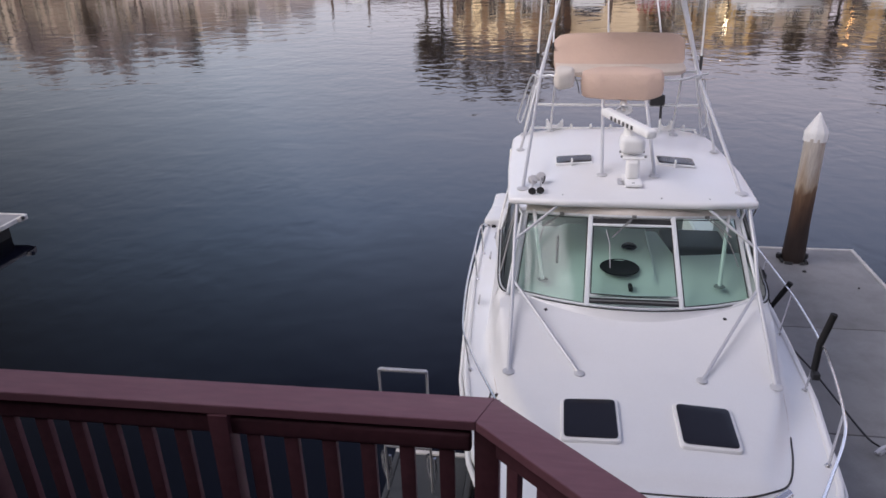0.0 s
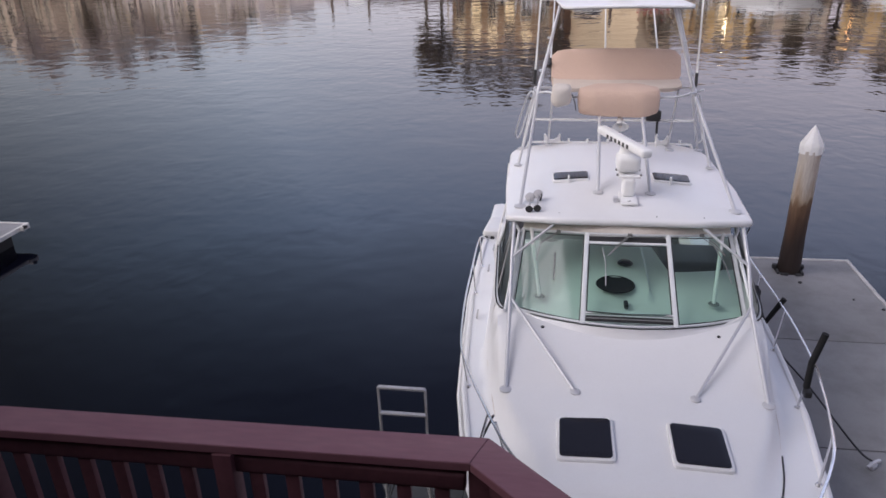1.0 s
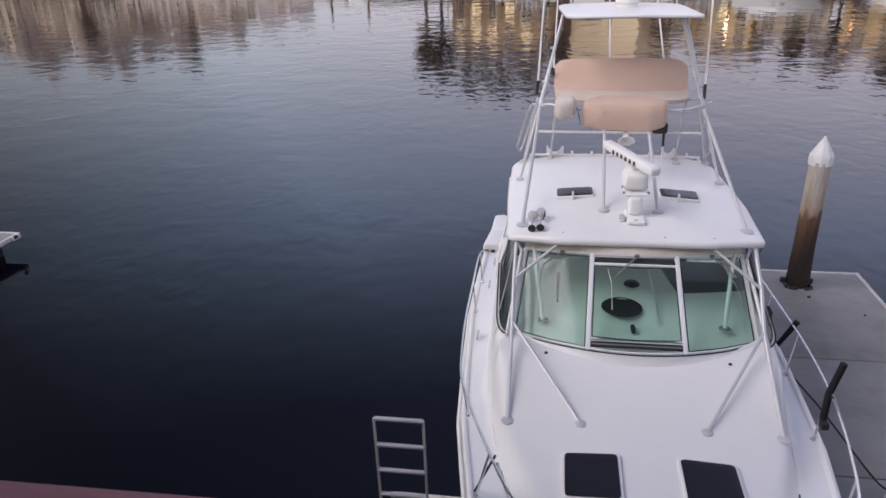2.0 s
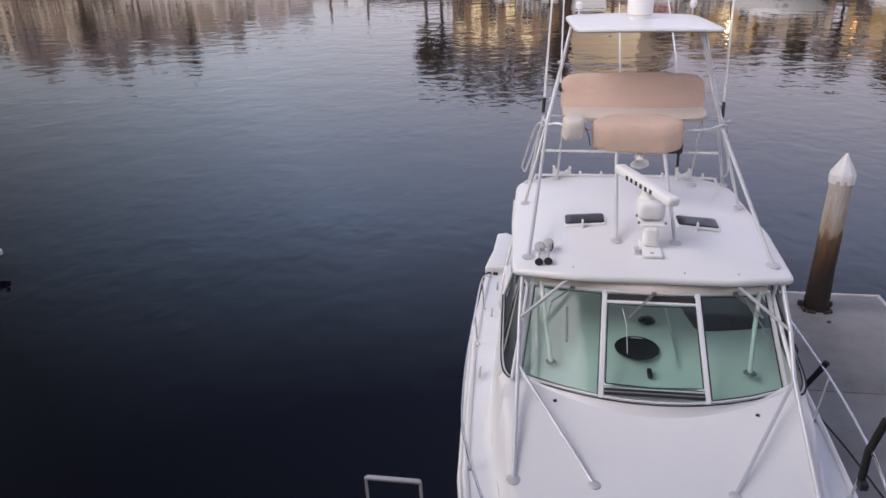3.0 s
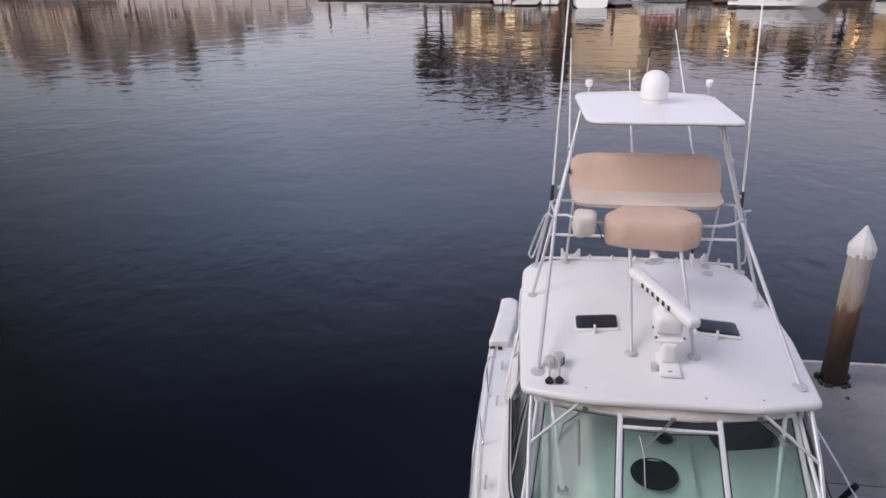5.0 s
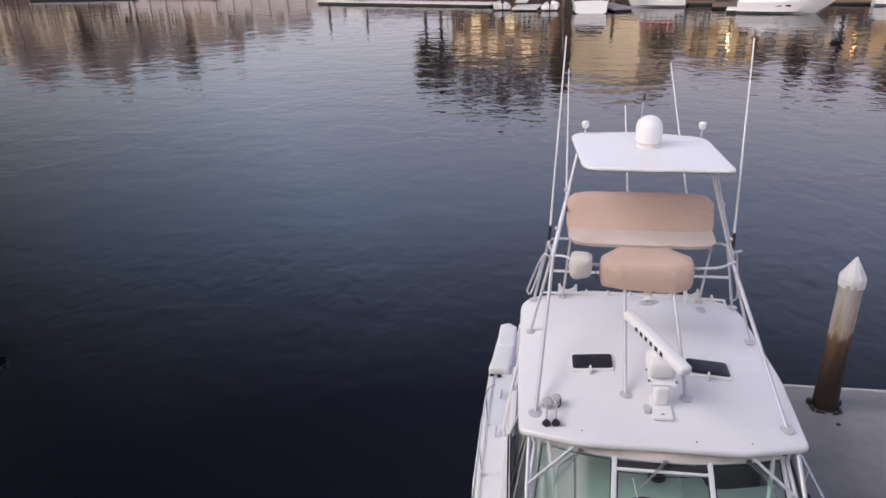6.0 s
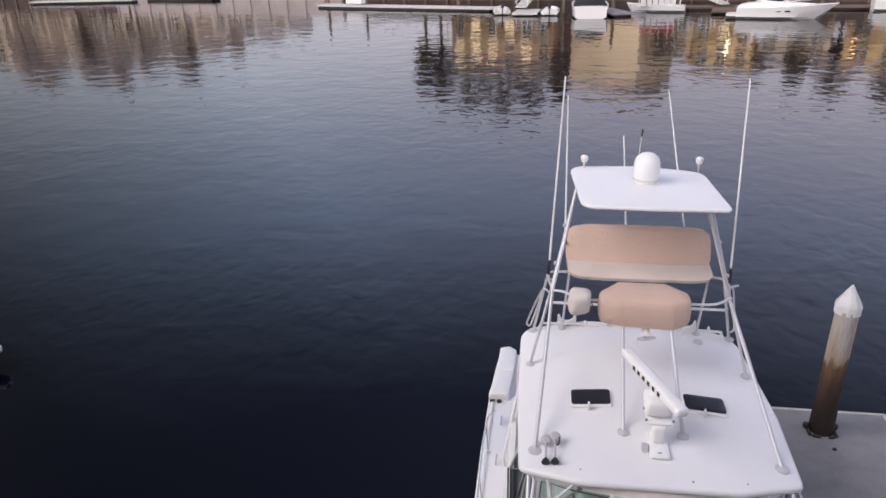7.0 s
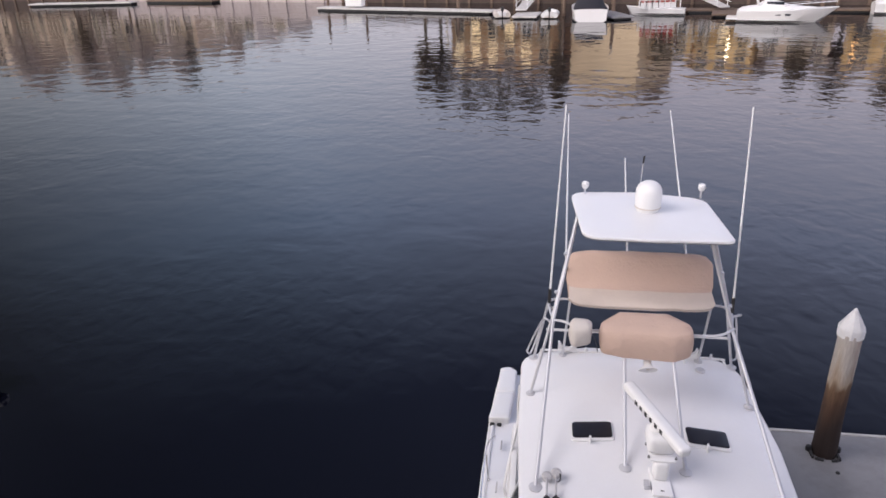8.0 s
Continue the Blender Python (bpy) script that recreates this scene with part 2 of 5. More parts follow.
def box(size, at, bevel=0.01, turn=(0, 0, 0), seg=2):
    """A bevelled box of that size centred at that place."""
    bm = bmesh.new()
    bmesh.ops.create_cube(bm, size=1)
    bmesh.ops.scale(bm, vec=size, verts=bm.verts)
    if bevel:
        bmesh.ops.bevel(bm, geom=bm.edges[:], offset=min(bevel, 0.45 * min(size)), segments=seg, profile=0.6, affect="EDGES")
    bmesh.ops.transform(bm, matrix=pose(*at, *turn), verts=bm.verts)
    return bm


def merge(*bms):
    """Several bmeshes as one."""
    out = bms[0]
    for b in bms[1:]:
        me = bpy.data.meshes.new("tmp")
        b.to_mesh(me)
        b.free()
        out.from_mesh(me)
        bpy.data.meshes.remove(me)
    return out


def smooth_path(points, n=6):
    """Catmull-Rom through the points."""
    p = [Vector(q) for q in points]
    p = [2 * p[0] - p[1], *p, 2 * p[-1] - p[-2]]
    out = []
    for i in range(1, len(p) - 2):
        for k in range(n):
            t = k / n
            out.append(0.5 * (2 * p[i] + (p[i + 1] - p[i - 1]) * t + (2 * p[i - 1] - 5 * p[i] + 4 * p[i + 1] - p[i + 2]) * t * t
                              + (3 * p[i] - p[i - 1] - 3 * p[i + 1] + p[i + 2]) * t ** 3))
    return out + [p[-2]]


def tube(points, r, sides=10, r_end=None, curved=False, n=6):
    """A round bar along the points, closed at both ends."""
    pts = smooth_path(points, n) if curved else [Vector(q) for q in points]
    bm = bmesh.new()
    rings = []
    normal = None
    for i, p in enumerate(pts):
        way = (pts[min(i + 1, len(pts) - 1)] - pts[max(i - 1, 0)]).normalized()
        if normal is None:
            normal = way.orthogonal().normalized()
        normal = (normal - way * normal.dot(way)).normalized()
        side = way.cross(normal)
        rad = r if r_end is None else r + (r_end - r) * i / (len(pts) - 1)
        rings.append([bm.verts.new(p + rad * (math.cos(a) * normal + math.sin(a) * side)) for a in [2 * math.pi * k / sides for k in range(sides)]])
    for a, b in zip(rings, rings[1:]):
        for k in range(sides):
            bm.faces.new((a[k], a[(k + 1) % sides], b[(k + 1) % sides], b[k]))
    bm.faces.new(rings[0][::-1])
    bm.faces.new(rings[-1])
    return bm


def lathe(profile, at, axis=(0, 0, 1), sides=24):
    """A turned body: profile of (radius, height) along the axis from at."""
    bm = bmesh.new()
    turn = Vector((0, 0, 1)).rotation_difference(Vector(axis).normalized()).to_matrix().to_4x4()
    rings = []
    for r, h in profile:
        if r < 1e-5:
            rings.append([bm.verts.new((0, 0, h))])
        else:
            rings.append([bm.verts.new((r * math.cos(2 * math.pi * k / sides), r * math.sin(2 * math.pi * k / sides), h)) for k in range(sides)])
    for a, b in zip(rings, rings[1:]):
        for k in range(sides):
            j = (k + 1) % sides
            if len(a) == 1 and len(b) > 1:
                bm.faces.new((a[0], b[k], b[j]))
            elif len(b) == 1 and len(a) > 1:
                bm.faces.new((a[k], a[j], b[0]))
            elif len(a) > 1:
                bm.faces.new((a[k], a[j], b[j], b[k]))
    for ring in (rings[0], rings[-1]):
        if len(ring) > 1:
            bm.faces.new(ring)
    bmesh.ops.transform(bm, matrix=Matrix.Translation(at) @ turn, verts=bm.verts)
    return bm


def loft(rings, closed=True, caps=True):
    """A skin over rings of points; closed: each ring runs round."""
    bm = bmesh.new()
    vs = [[bm.verts.new(p) for p in ring] for ring in rings]
    n = len(vs[0])
    for a, b in zip(vs, vs[1:]):
        for k in range(n if closed else n - 1):
            j = (k + 1) % n
            bm.faces.new((a[k], a[j], b[j], b[k]))
    if caps and closed:
        bm.faces.new(vs[0][::-1])
        bm.faces.new(vs[-1])
    return bm


def rounded(corners, radius, steps=5):
    """A plan outline with its corners rounded: corners of (x, y) or (x, y, radius)."""
    out = []
    n = len(corners)
    for i in range(n):
        p = Vector(corners[i][:2])
        a = Vector(corners[i - 1][:2]) - p
        b = Vector(corners[(i + 1) % n][:2]) - p
        r = corners[i][2] if len(corners[i]) > 2 else radius
        if r <= 0:
            out.append(p)
            continue
        ang = a.angle(b)
        d = min(r / math.tan(ang / 2), 0.49 * a.length, 0.49 * b.length)
        p0, p1 = p + a.normalized() * d, p + b.normalized() * d
        for k in range(steps + 1):
            t = k / steps
            out.append(p0 * (1 - t) ** 2 + p * 2 * t * (1 - t) + p1 * t * t)
    return out


def slab(outline, z0, z1, edge=0.0, dome=None, seg=3):
    """A plate over a plan outline, with a rounded edge; dome(x, y) lifts it."""
    c = sum((Vector(p) for p in outline), Vector((0, 0))) / len(outline)
    lift = dome or (lambda x, y: 0)
    rings = []

    def ring(inset, z):
        pts = []
        n = len(outline)
        for i in range(n):
            p, q, r = Vector(outline[i - 1]), Vector(outline[i]), Vector(outline[(i + 1) % n])
            t = (r - p).normalized()
            nrm = Vector((t.y, -t.x))
            if nrm.dot(q - c) < 0:
                nrm = -nrm
            w = q - nrm * inset
            pts.append((w.x, w.y, z + lift(w.x, w.y)))
        return pts

    if edge:
        for k in range(seg + 1):
            a = math.pi / 2 * k / seg
            rings.append(ring(edge * (1 - math.sin(a)), z0 + edge * (1 - math.cos(a))))
        for k in range(seg + 1):
            a = math.pi / 2 * k / seg
            rings.append(ring(edge * (1 - math.cos(a)), z1 - edge * (1 - math.sin(a))))
    else:
        rings = [ring(0, z0), ring(0, z1)]
    bm = loft(rings, True, False)
    bm.verts.ensure_lookup_table()
    n = len(outline)
    # caps as shrinking rings, so that a dome keeps its shape
    ends = {b: [bm.verts[b * n + k] for k in range(n)] for b in (0, len(rings) - 1)}
    for base, z in ((0, z0), (len(rings) - 1, z1)):
        prev = ends[base]
        for s in (0.66, 0.33):
            cur = []
            for k in range(n):
                w = c + (Vector((rings[base][k][0], rings[base][k][1])) - c) * s
                cur.append(bm.verts.new((w.x, w.y, z + lift(w.x, w.y))))
            for k in range(n):
                j = (k + 1) % n
                bm.faces.new((prev[k], prev[j], cur[j], cur[k]))
            prev = cur
        mid = bm.verts.new((c.x, c.y, z + lift(c.x, c.y)))
        for k in range(n):
            bm.faces.new((prev[k], prev[(k + 1) % n], mid))
    return bm


def step(a, b, x):
    t = max(0.0, min(1.0, (x - a) / (b - a)))
    return t * t * (3 - 2 * t)


def table(rows, y, col):
    """Linear look-up in rows of (y, ...)."""
    if y <= rows[0][0]:
        return rows[0][col]
    for a, b in zip(rows, rows[1:]):
        if y <= b[0]:
            t = (y - a[0]) / (b[0] - a[0])
            return a[col] + (b[col] - a[col]) * t
    return rows[-1][col]


def mirror(p):
    return (-p[0], p[1], p[2])

# ---- water, shores ----
bm = bmesh.new()
bmesh.ops.create_grid(bm, x_segments=1, y_segments=1, size=2500)
water = part("water", bm, M_WATER, None, smooth=False)
tagged(water, "dark rippled harbour water at dusk", "water", kind="structure")

# ---- boat ----
# y, half beam at the sheer, height of the sheer
SHEER = [(2.62, 0.03, 1.97), (2.75, 0.28, 1.96), (3.0, 0.58, 1.94), (3.4, 0.92, 1.90), (4.0, 1.25, 1.84), (4.6, 1.46, 1.77), (5.4, 1.60, 1.69),
         (6.0, 1.70, 1.64), (7.0, 1.78, 1.57), (8.4, 1.87, 1.48), (9.7, 1.90, 1.33), (11.0, 1.90, 1.22), (11.8, 1.88, 1.17), (12.4, 1.84, 1.13)]


def half_beam(y):
    return table(SHEER, y, 1)


def sheer_z(y):
    return table(SHEER, y, 2)


def trunk_half(y):
    return table([(4.3, 1.0), (4.6, 1.06), (5.0, 1.21), (5.6, 1.35), (6.1, 1.435), (6.5, 1.495), (6.8, 1.53), (7.1, 1.555), (7.6, 1.57), (8.3, 1.58), (9.6, 1.58)], y, 1)


def deck_z(x, y):
    """Height of the moulded deck: side decks, and the crowned trunk raised above them."""
    ax = abs(x)
    side = sheer_z(y) + 0.025 + 0.05 * (1 - (ax / max(half_beam(y), 0.05)) ** 2)
    trunk = table([(4.2, 1.93), (4.7, 1.955), (5.2, 1.985), (5.7, 2.03), (6.1, 2.11), (6.4, 2.195), (6.6, 2.22), (7.0, 2.26)], y, 1) - 0.05 * (1 - step(5.6, 6.4, y)) * ax * ax
    d1, d2 = (trunk_half(y) - ax) / (0.24 - 0.10 * step(4.9, 5.5, y)), (y - 4.25) / 0.20
    d1, d2 = max(0.0, min(1.0, d1)), max(0.0, min(1.0, d2))
    k = 1 - min(1.0, ((1 - d1) ** 3 + (1 - d2) ** 3) ** (1 / 3))
    return side + (max(trunk, side) - side) * (k * k * (3 - 2 * k))


boat = thing("sport_fishing_boat", (0, 8, 0), "white sport fishing boat with an aluminium tower moored at a dock", "boat")
# afloat a little down by the bow
boat.matrix_world = pose(0.0, 8.108, -0.043, 0.51)


def hull():
    rings = []
    ys = [2.62, 2.68, 2.75, 2.87, 3.0, 3.2, 3.4, 3.7, 4.0, 4.3, 4.6, 5.0, 5.4, 6.0, 6.5, 7.0, 7.7, 8.4, 9.0, 9.7, 10.4, 11.0, 11.6, 12.0, 12.4]
    for y in ys:
        b, z = half_beam(y), sheer_z(y)
        f = min(1.0, (y - 2.62) / 4.5)
        flare = 0.80 * f ** 0.6
        cb, cz = b * flare, 0.45 - 0.35 * f
        kz = 0.5 - 1.0 * min(1, f * 1.7)
        rake = 0.9 * (1 - f) ** 2
        pts = []
        for t in (0.0, 0.04, 0.35, 0.7, 1.0):
            x = b + (cb - b) * (t ** 0.75)
            pts.append((x, y + rake * t, z + (cz - z) * t))
        pts.append((cb * 0.5, y + rake, (cz + kz) / 2 - 0.03))
        pts.append((0.0, y + rake, kz))
        rings.append([mirror(p) for p in pts] + [p for p in pts[::-1][1:]])
    bm = loft(rings, False, False)
    bmesh.ops.remove_doubles(bm, verts=bm.verts, dist=0.001)
    last = [v for v in bm.verts if abs(v.co.y - 12.4) < 1e-4]
    last.sort(key=lambda v: math.atan2(v.co.z - 0.6, v.co.x))
    bm.faces.new(last)
    return bm


part("hull", hull(), M_HULL, boat, "glossy white hull", sharp=60)


def deck():
    """One moulded skin: foredeck and trunk to the windscreen, then the side decks aft."""
    bm = bmesh.new()
    ys = [2.64 + 0.06 * k for k in range(74)]
    nx = 64
    rows = []
    for y in ys:
        b = half_beam(y) - 0.005
        row = []
        for k in range(nx + 1):
            x = b * (2 * k / nx - 1)
            # the skin stops at the foot of the windscreen
            yy = min(y, 6.40 + 0.30 * x * x) if abs(x) < 1.34 else y
            row.append(bm.verts.new((x, yy, deck_z(x, yy))))
        rows.append(row)
    for a, b in zip(rows, rows[1:]):
        for k in range(nx):
            if max(v.co.y for v in (b[k], b[k + 1])) - min(v.co.y for v in (a[k], a[k + 1])) > 0.012:
                bm.faces.new((a[k], a[k + 1], b[k + 1], b[k]))
    # side decks
    for s in (-1, 1):
        prev = None
        for k in range(29):
            y = 6.95 + 0.194 * k
            b = half_beam(y) - 0.005
            inner = 1.36 if y < 10.4 else 1.48
            row = []
            for u in range(7):
                x = b + (inner - b) * u / 6
                row.append(bm.verts.new((s * x, y, sheer_z(y) + 0.025 + 0.05 * (1 - (x / b) ** 2) + 0)))
            if prev:
                for u in range(6):
                    bm.faces.new((prev[u], prev[u + 1], row[u + 1], row[u]))
            prev = row
    return bm


part("deck", deck(), M_GEL, boat, "white moulded foredeck and side decks", sharp=70)

for s in (-1, 1):
    ys = [2.66, 2.75, 2.9, 3.1, 3.4, 3.7, 4.0, 4.3, 4.6, 5.0, 5.4, 6.0, 6.5, 7.0, 7.7, 8.4, 9.0, 9.7, 10.4, 11.0, 11.6, 12.0, 12.39]
    part("rub_rail", tube([(s * (half_beam(y) + 0.018), y, sheer_z(y) - 0.05) for y in ys], 0.026, 8), M_WPAINT, boat, "white rub rail")
    part("toe_rail", tube([(s * (half_beam(y) - 0.03), y, sheer_z(y) + 0.03) for y in ys], 0.03, 8), M_GEL, boat)

# seam round the front of the trunk
seam = []
for x, y in [(-1.24, 5.2), (-1.155, 4.85), (-1.04, 4.55), (-0.87, 4.378), (-0.56, 4.277), (0, 4.24), (0.56, 4.277), (0.87, 4.378), (1.04, 4.55), (1.155, 4.85), (1.24, 5.2)]:
    seam.append((x, y, deck_z(x, y) + 0.004))
part("seam_strip", tube(seam, 0.008, 6, curved=True), M_RUBBER, boat, "dark seam strip")
for s in (-1, 1):
    groove = [(s * (trunk_half(y) - 0.03), y) for y in (5.3, 5.6, 6.0, 6.4, 6.8)]
    part("seam_groove", tube([(x, y, deck_z(x, y) + 0.002) for x, y in groove], 0.005, 6), M_GREYC, boat, "thin grey moulding line")


def deck_hatch(s):
    """A framed deck hatch with a smoked pane, lying on the crowned trunk."""
    out = rounded([(s * 0.233, 4.708), (s * 0.233, 5.25), (s * 0.724, 5.245), (s * 0.726, 4.714)], 0.05)
    lift = lambda x, y: deck_z(x, y)
    f = part("deck_hatch", slab([(p.x, p.y) for p in out], -0.01, 0.035, 0.012, lift), M_WPAINT, boat, "white framed hatch")
    c = Vector((s * 0.479, 4.985))
    inn = [c + (p - c) * 0.90 for p in out]
    part("pane", slab([(p.x, p.y) for p in inn], 0.036, 0.044, 0.004, lift), M_DARK, f, "smoked dark acrylic pane")


deck_hatch(-1)
deck_hatch(1)

# windscreen: bottom and top lines, bowed forward
def ws_bottom(x):
    return Vector((x, 6.385 + 0.30 * x * x, 2.285 - 0.055 * x * x))


def ws_top(x):
    return Vector((x * 0.915, 7.225 + 0.18 * x * x, 2.965 - 0.05 * x * x))


def bar(a, b, w, d, up=Vector((0, -0.6, 0.8))):
    """A flat bar from a to b, w wide and d thick."""
    a, b = Vector(a), Vector(b)
    way = (b - a).normalized()
    side = way.cross(up).normalized()
    nor = side.cross(way).normalized()
    rings = []
    for p in (a, b):
        rings.append([p + side * (w / 2 * i) + nor * (d / 2 * j) for i, j in ((-1, -1), (1, -1), (1, 1), (-1, 1))])
    bm = loft(rings)
    bmesh.ops.bevel(bm, geom=bm.edges[:], offset=min(w, d) * 0.2, segments=1, affect="EDGES")
    return bm


X0, X1 = 0.47, 1.24
# moulded coaming that carries the windscreen
rings = []
for k in range(25):
    x = -X1 - 0.06 + (2 * X1 + 0.12) * k / 24
    p = ws_bottom(x)
    low = deck_z(x, p.y - 0.06) - 0.02
    rings.append([(x, p.y - 0.075, low), (x, p.y - 0.035, low + 0.035), (x, p.y - 0.018, p.z - 0.03), (x, p.y - 0.012, p.z - 0.012), (x, p.y + 0.03, p.z - 0.010), (x, p.y + 0.05, low)])
part("coaming", loft(rings), M_GEL, boat, "white moulded windscreen coaming", sharp=60)
frame_ws = part("windscreen", merge(
    tube([ws_bottom(x) + Vector((0, 0.012, 0.012)) for x in [-X1 + 2 * X1 * k / 24 for k in range(25)]], 0.012, 8),
    tube([ws_top(x) for x in [-X1 + 2 * X1 * k / 24 for k in range(25)]], 0.022, 8)), M_FRAME, boat, "three-pane windscreen in pale metal frames")
part("gasket", tube([ws_bottom(x) + Vector((0, -0.006, -0.002)) for x in [-X1 + 2 * X1 * k / 24 for k in range(25)]], 0.0052, 6), M_RUBBER, frame_ws, "black sill gasket")
for x in (-X1, -X0, X0, X1):
    part("mullion", bar(ws_bottom(x), ws_top(x), 0.05, 0.04), M_FRAME, frame_ws)


def pane(xa, xb, lo=0.02, hi=0.98, inset=0.028):
    rows = []
    for j in range(5):
        t = lo + (hi - lo) * j / 4
        row = []
        for k in range(9):
            x = xa + inset + (xb - xa - 2 * inset) * k / 8
            row.append(ws_bottom(x).lerp(ws_top(x), t))
        rows.append(row)
    bm = loft(rows, False, False)
    return bm


def gasket(xa, xb, lo=0.03, hi=0.96, inset=0.034):
    pts = []
    for x, t in [(xa + inset, lo), ((xa + xb) / 2, lo), (xb - inset, lo), (xb - inset, hi), ((xa + xb) / 2, hi), (xa + inset, hi), (xa + inset, lo)]:
        pts.append(ws_bottom(x).lerp(ws_top(x), t) + Vector((0, -0.006, 0.006)))
    return tube(pts, 0.0062, 6)


for xa, xb in ((-X1, -X0), (X0, X1)):
    g = part("pane", pane(xa, xb), M_GLASS, frame_ws, "green tinted glass pane")
    part("gasket", gasket(xa, xb), M_RUBBER, frame_ws, "black glazing gasket")
# middle pane hinges in its own frame, with a black louvre below and a dark strip above
part("pane", pane(-X0, X0, 0.125, 0.88), M_GLASS, frame_ws, "green tinted glass pane")
part("gasket", gasket(-X0, X0, 0.135, 0.868), M_RUBBER, frame_ws, "black glazing gasket")
for t in (0.122, 0.888):
    part("sash_bar", bar(ws_bottom(-X0).lerp(ws_top(-X0), t), ws_bottom(X0).lerp(ws_top(X0), t), 0.03, 0.035), M_FRAME, frame_ws)
for t, w, mt, lb in ((0.064, 0.062, M_RUBBER, "black vent slat"), (0.062, 0.012, M_DIMALU, "grey vent slat"), (0.935, 0.06, M_RUBBER, "black vent slat")):
    lift = Vector((0, -0.008, 0.008)) if mt is M_DIMALU else Vector((0, 0, 0))
    part("vent_slat", bar(ws_bottom(-X0 + 0.02).lerp(ws_top(-X0 + 0.02), t) + lift, ws_bottom(X0 - 0.02).lerp(ws_top(X0 - 0.02), t) + lift, w, 0.02), mt, frame_ws, lb)

# cream header between windscreen and hardtop
part("header", loft([[ws_top(x) + Vector((0, dy, dz)) for dy, dz in ((-0.02, 0.02), (0.06, 0.13), (0.14, 0.13), (0.10, 0.0))]
                     for x in [-X1 + 2 * X1 * k / 16 for k in range(17)]]), M_CREAM, boat, "cream header panel")

# short dark strip near the middle of the header
part("header_strip", box((0.20, 0.012, 0.022), (0.06, 7.262, 3.03), 0.004), M_RUBBER, boat, "dark strip on the header")

# cabin sides with long windows
SILL = [(6.67, 1.29, 2.262), (6.72, 1.335, 2.262), (6.80, 1.37, 2.270), (6.92, 1.393, 2.285), (7.1, 1.408, 2.30), (7.5, 1.43, 2.32), (8.2, 1.465, 2.33), (9.1, 1.475, 2.33), (9.6, 1.48, 2.33)]


def sill_x(y):
    return table(SILL, y, 1)


for s in (-1, 1):
    wall = []
    for y in (6.86, 6.98, 7.1, 7.3, 7.5, 7.8, 8.3, 8.9, 9.6):
        foot_z = sheer_z(y) + 0.03
        top_z = table(SILL, y, 2) - 0.012
        x_top, x_foot = sill_x(y) + 0.012, trunk_half(y)
        ring = []
        for u in (0.0, 0.1, 0.2, 0.32, 0.45, 0.6, 0.75, 0.88, 0.96, 1.0):
            ring.append((s * (x_foot + (x_top - x_foot) * u), y, foot_z + (top_z - foot_z) * u * u * (3 - 2 * u)))
        wall.append(ring + [(s * (x_top - 0.06), y, top_z + 0.004), (s * (x_top - 0.09), y, foot_z - 0.1)])
    part("cabin_side", loft(wall), M_GEL, boat, sharp=60)
    low = [(y, x, z + 0.01) for y, x, z in SILL[:-2]]
    top_edge = [(8.12, 1.30, 2.90), (7.9, 1.285, 2.905), (7.58, 1.23, 2.90), (7.46, 1.18, 2.87)]
    out = [(s * x, y, z) for y, x, z in low + top_edge]
    win = part("side_window", tube(out + [out[0]], 0.018, 8), M_FRAME, boat, "long side window in a pale frame")
    bmw = bmesh.new()
    n_low = len(low) - 1
    lo_v = [bmw.verts.new((s * x, y, z)) for y, x, z in low]
    hi_v = [bmw.verts.new((s * (1.185 + 0.115 * k / n_low), 7.48 + 0.64 * k / n_low, 2.88)) for k in range(n_low + 1)]
    for k in range(n_low):
        bmw.faces.new((lo_v[k], lo_v[k + 1], hi_v[k + 1], hi_v[k]))
    part("pane", bmw, M_SIDEGLASS, win, "dark tinted glass pane")
    part("gasket", tube([(s * (x + 0.016), y, z + 0.012) for y, x, z in low], 0.009, 6, curved=True), M_RUBBER, win, "black window gasket")
    part("gasket", tube([(s * (x - 0.012), y + 0.02, z + 0.03) for y, x, z in low], 0.0065, 6, curved=True), M_RUBBER, win, "black window gasket")
    for y0, y1 in ((7.02, 7.60), (7.34, 7.80)):
        part("window_post", tube([(s * (sill_x(y0) - 0.005), y0, 2.30), (s * 1.25, y1, 2.89)], 0.013, 8), M_DIMALU, win)
    # aft posts that carry the hardtop
    part("post", tube([(s * 1.48, 9.45, 2.1), (s * 1.26, 9.5, 3.05)], 0.025, 10), M_ALU, boat)

M_SHADE_FILL = mat("shade_fill_grey", (0.22, 0.215, 0.21), 0.6, grain=0.08, scale=40)
# inside: dash, sole, seats
dash = []
for y, z, aft in ((6.44, 2.245, 0.0), (6.80, 2.30, 0.0), (6.88, 2.312, 0.0), (6.94, 2.322, 0.0), (7.0, 2.333, 0.0), (7.08, 2.347, 0.05), (7.2, 2.37, 0.2), (7.35, 2.395, 0.5), (7.46, 2.415, 0.85),
                  (7.50, 2.415, 1.0), (7.53, 2.38, 1.0), (7.54, 1.6, 1.0)):
    row = []
    for k in range(73):
        x = -1.36 + 2.72 * k / 72
        # the middle and the port side run further aft than the helm side
        far = 0.72 * (1 - step(0.40, 0.56, x)) * aft
        yy = y + far + (0.28 if y < 6.7 else 0.16) * x * x
        # a moulded pod in the middle, with a rounded corner to port
        d1, d2 = max(0.0, min(1.0, (x + 0.80) / 0.16)), max(0.0, min(1.0, (yy - 6.90) / 0.16))
        pod = 1 - min(1.0, math.hypot(1 - d1, 1 - d2))
        row.append((x, yy, z - 0.03 * x * x + 0.06 * (pod * pod * (3 - 2 * pod) if x < 0.3 else 0) - 0.03))
    dash.append(row)
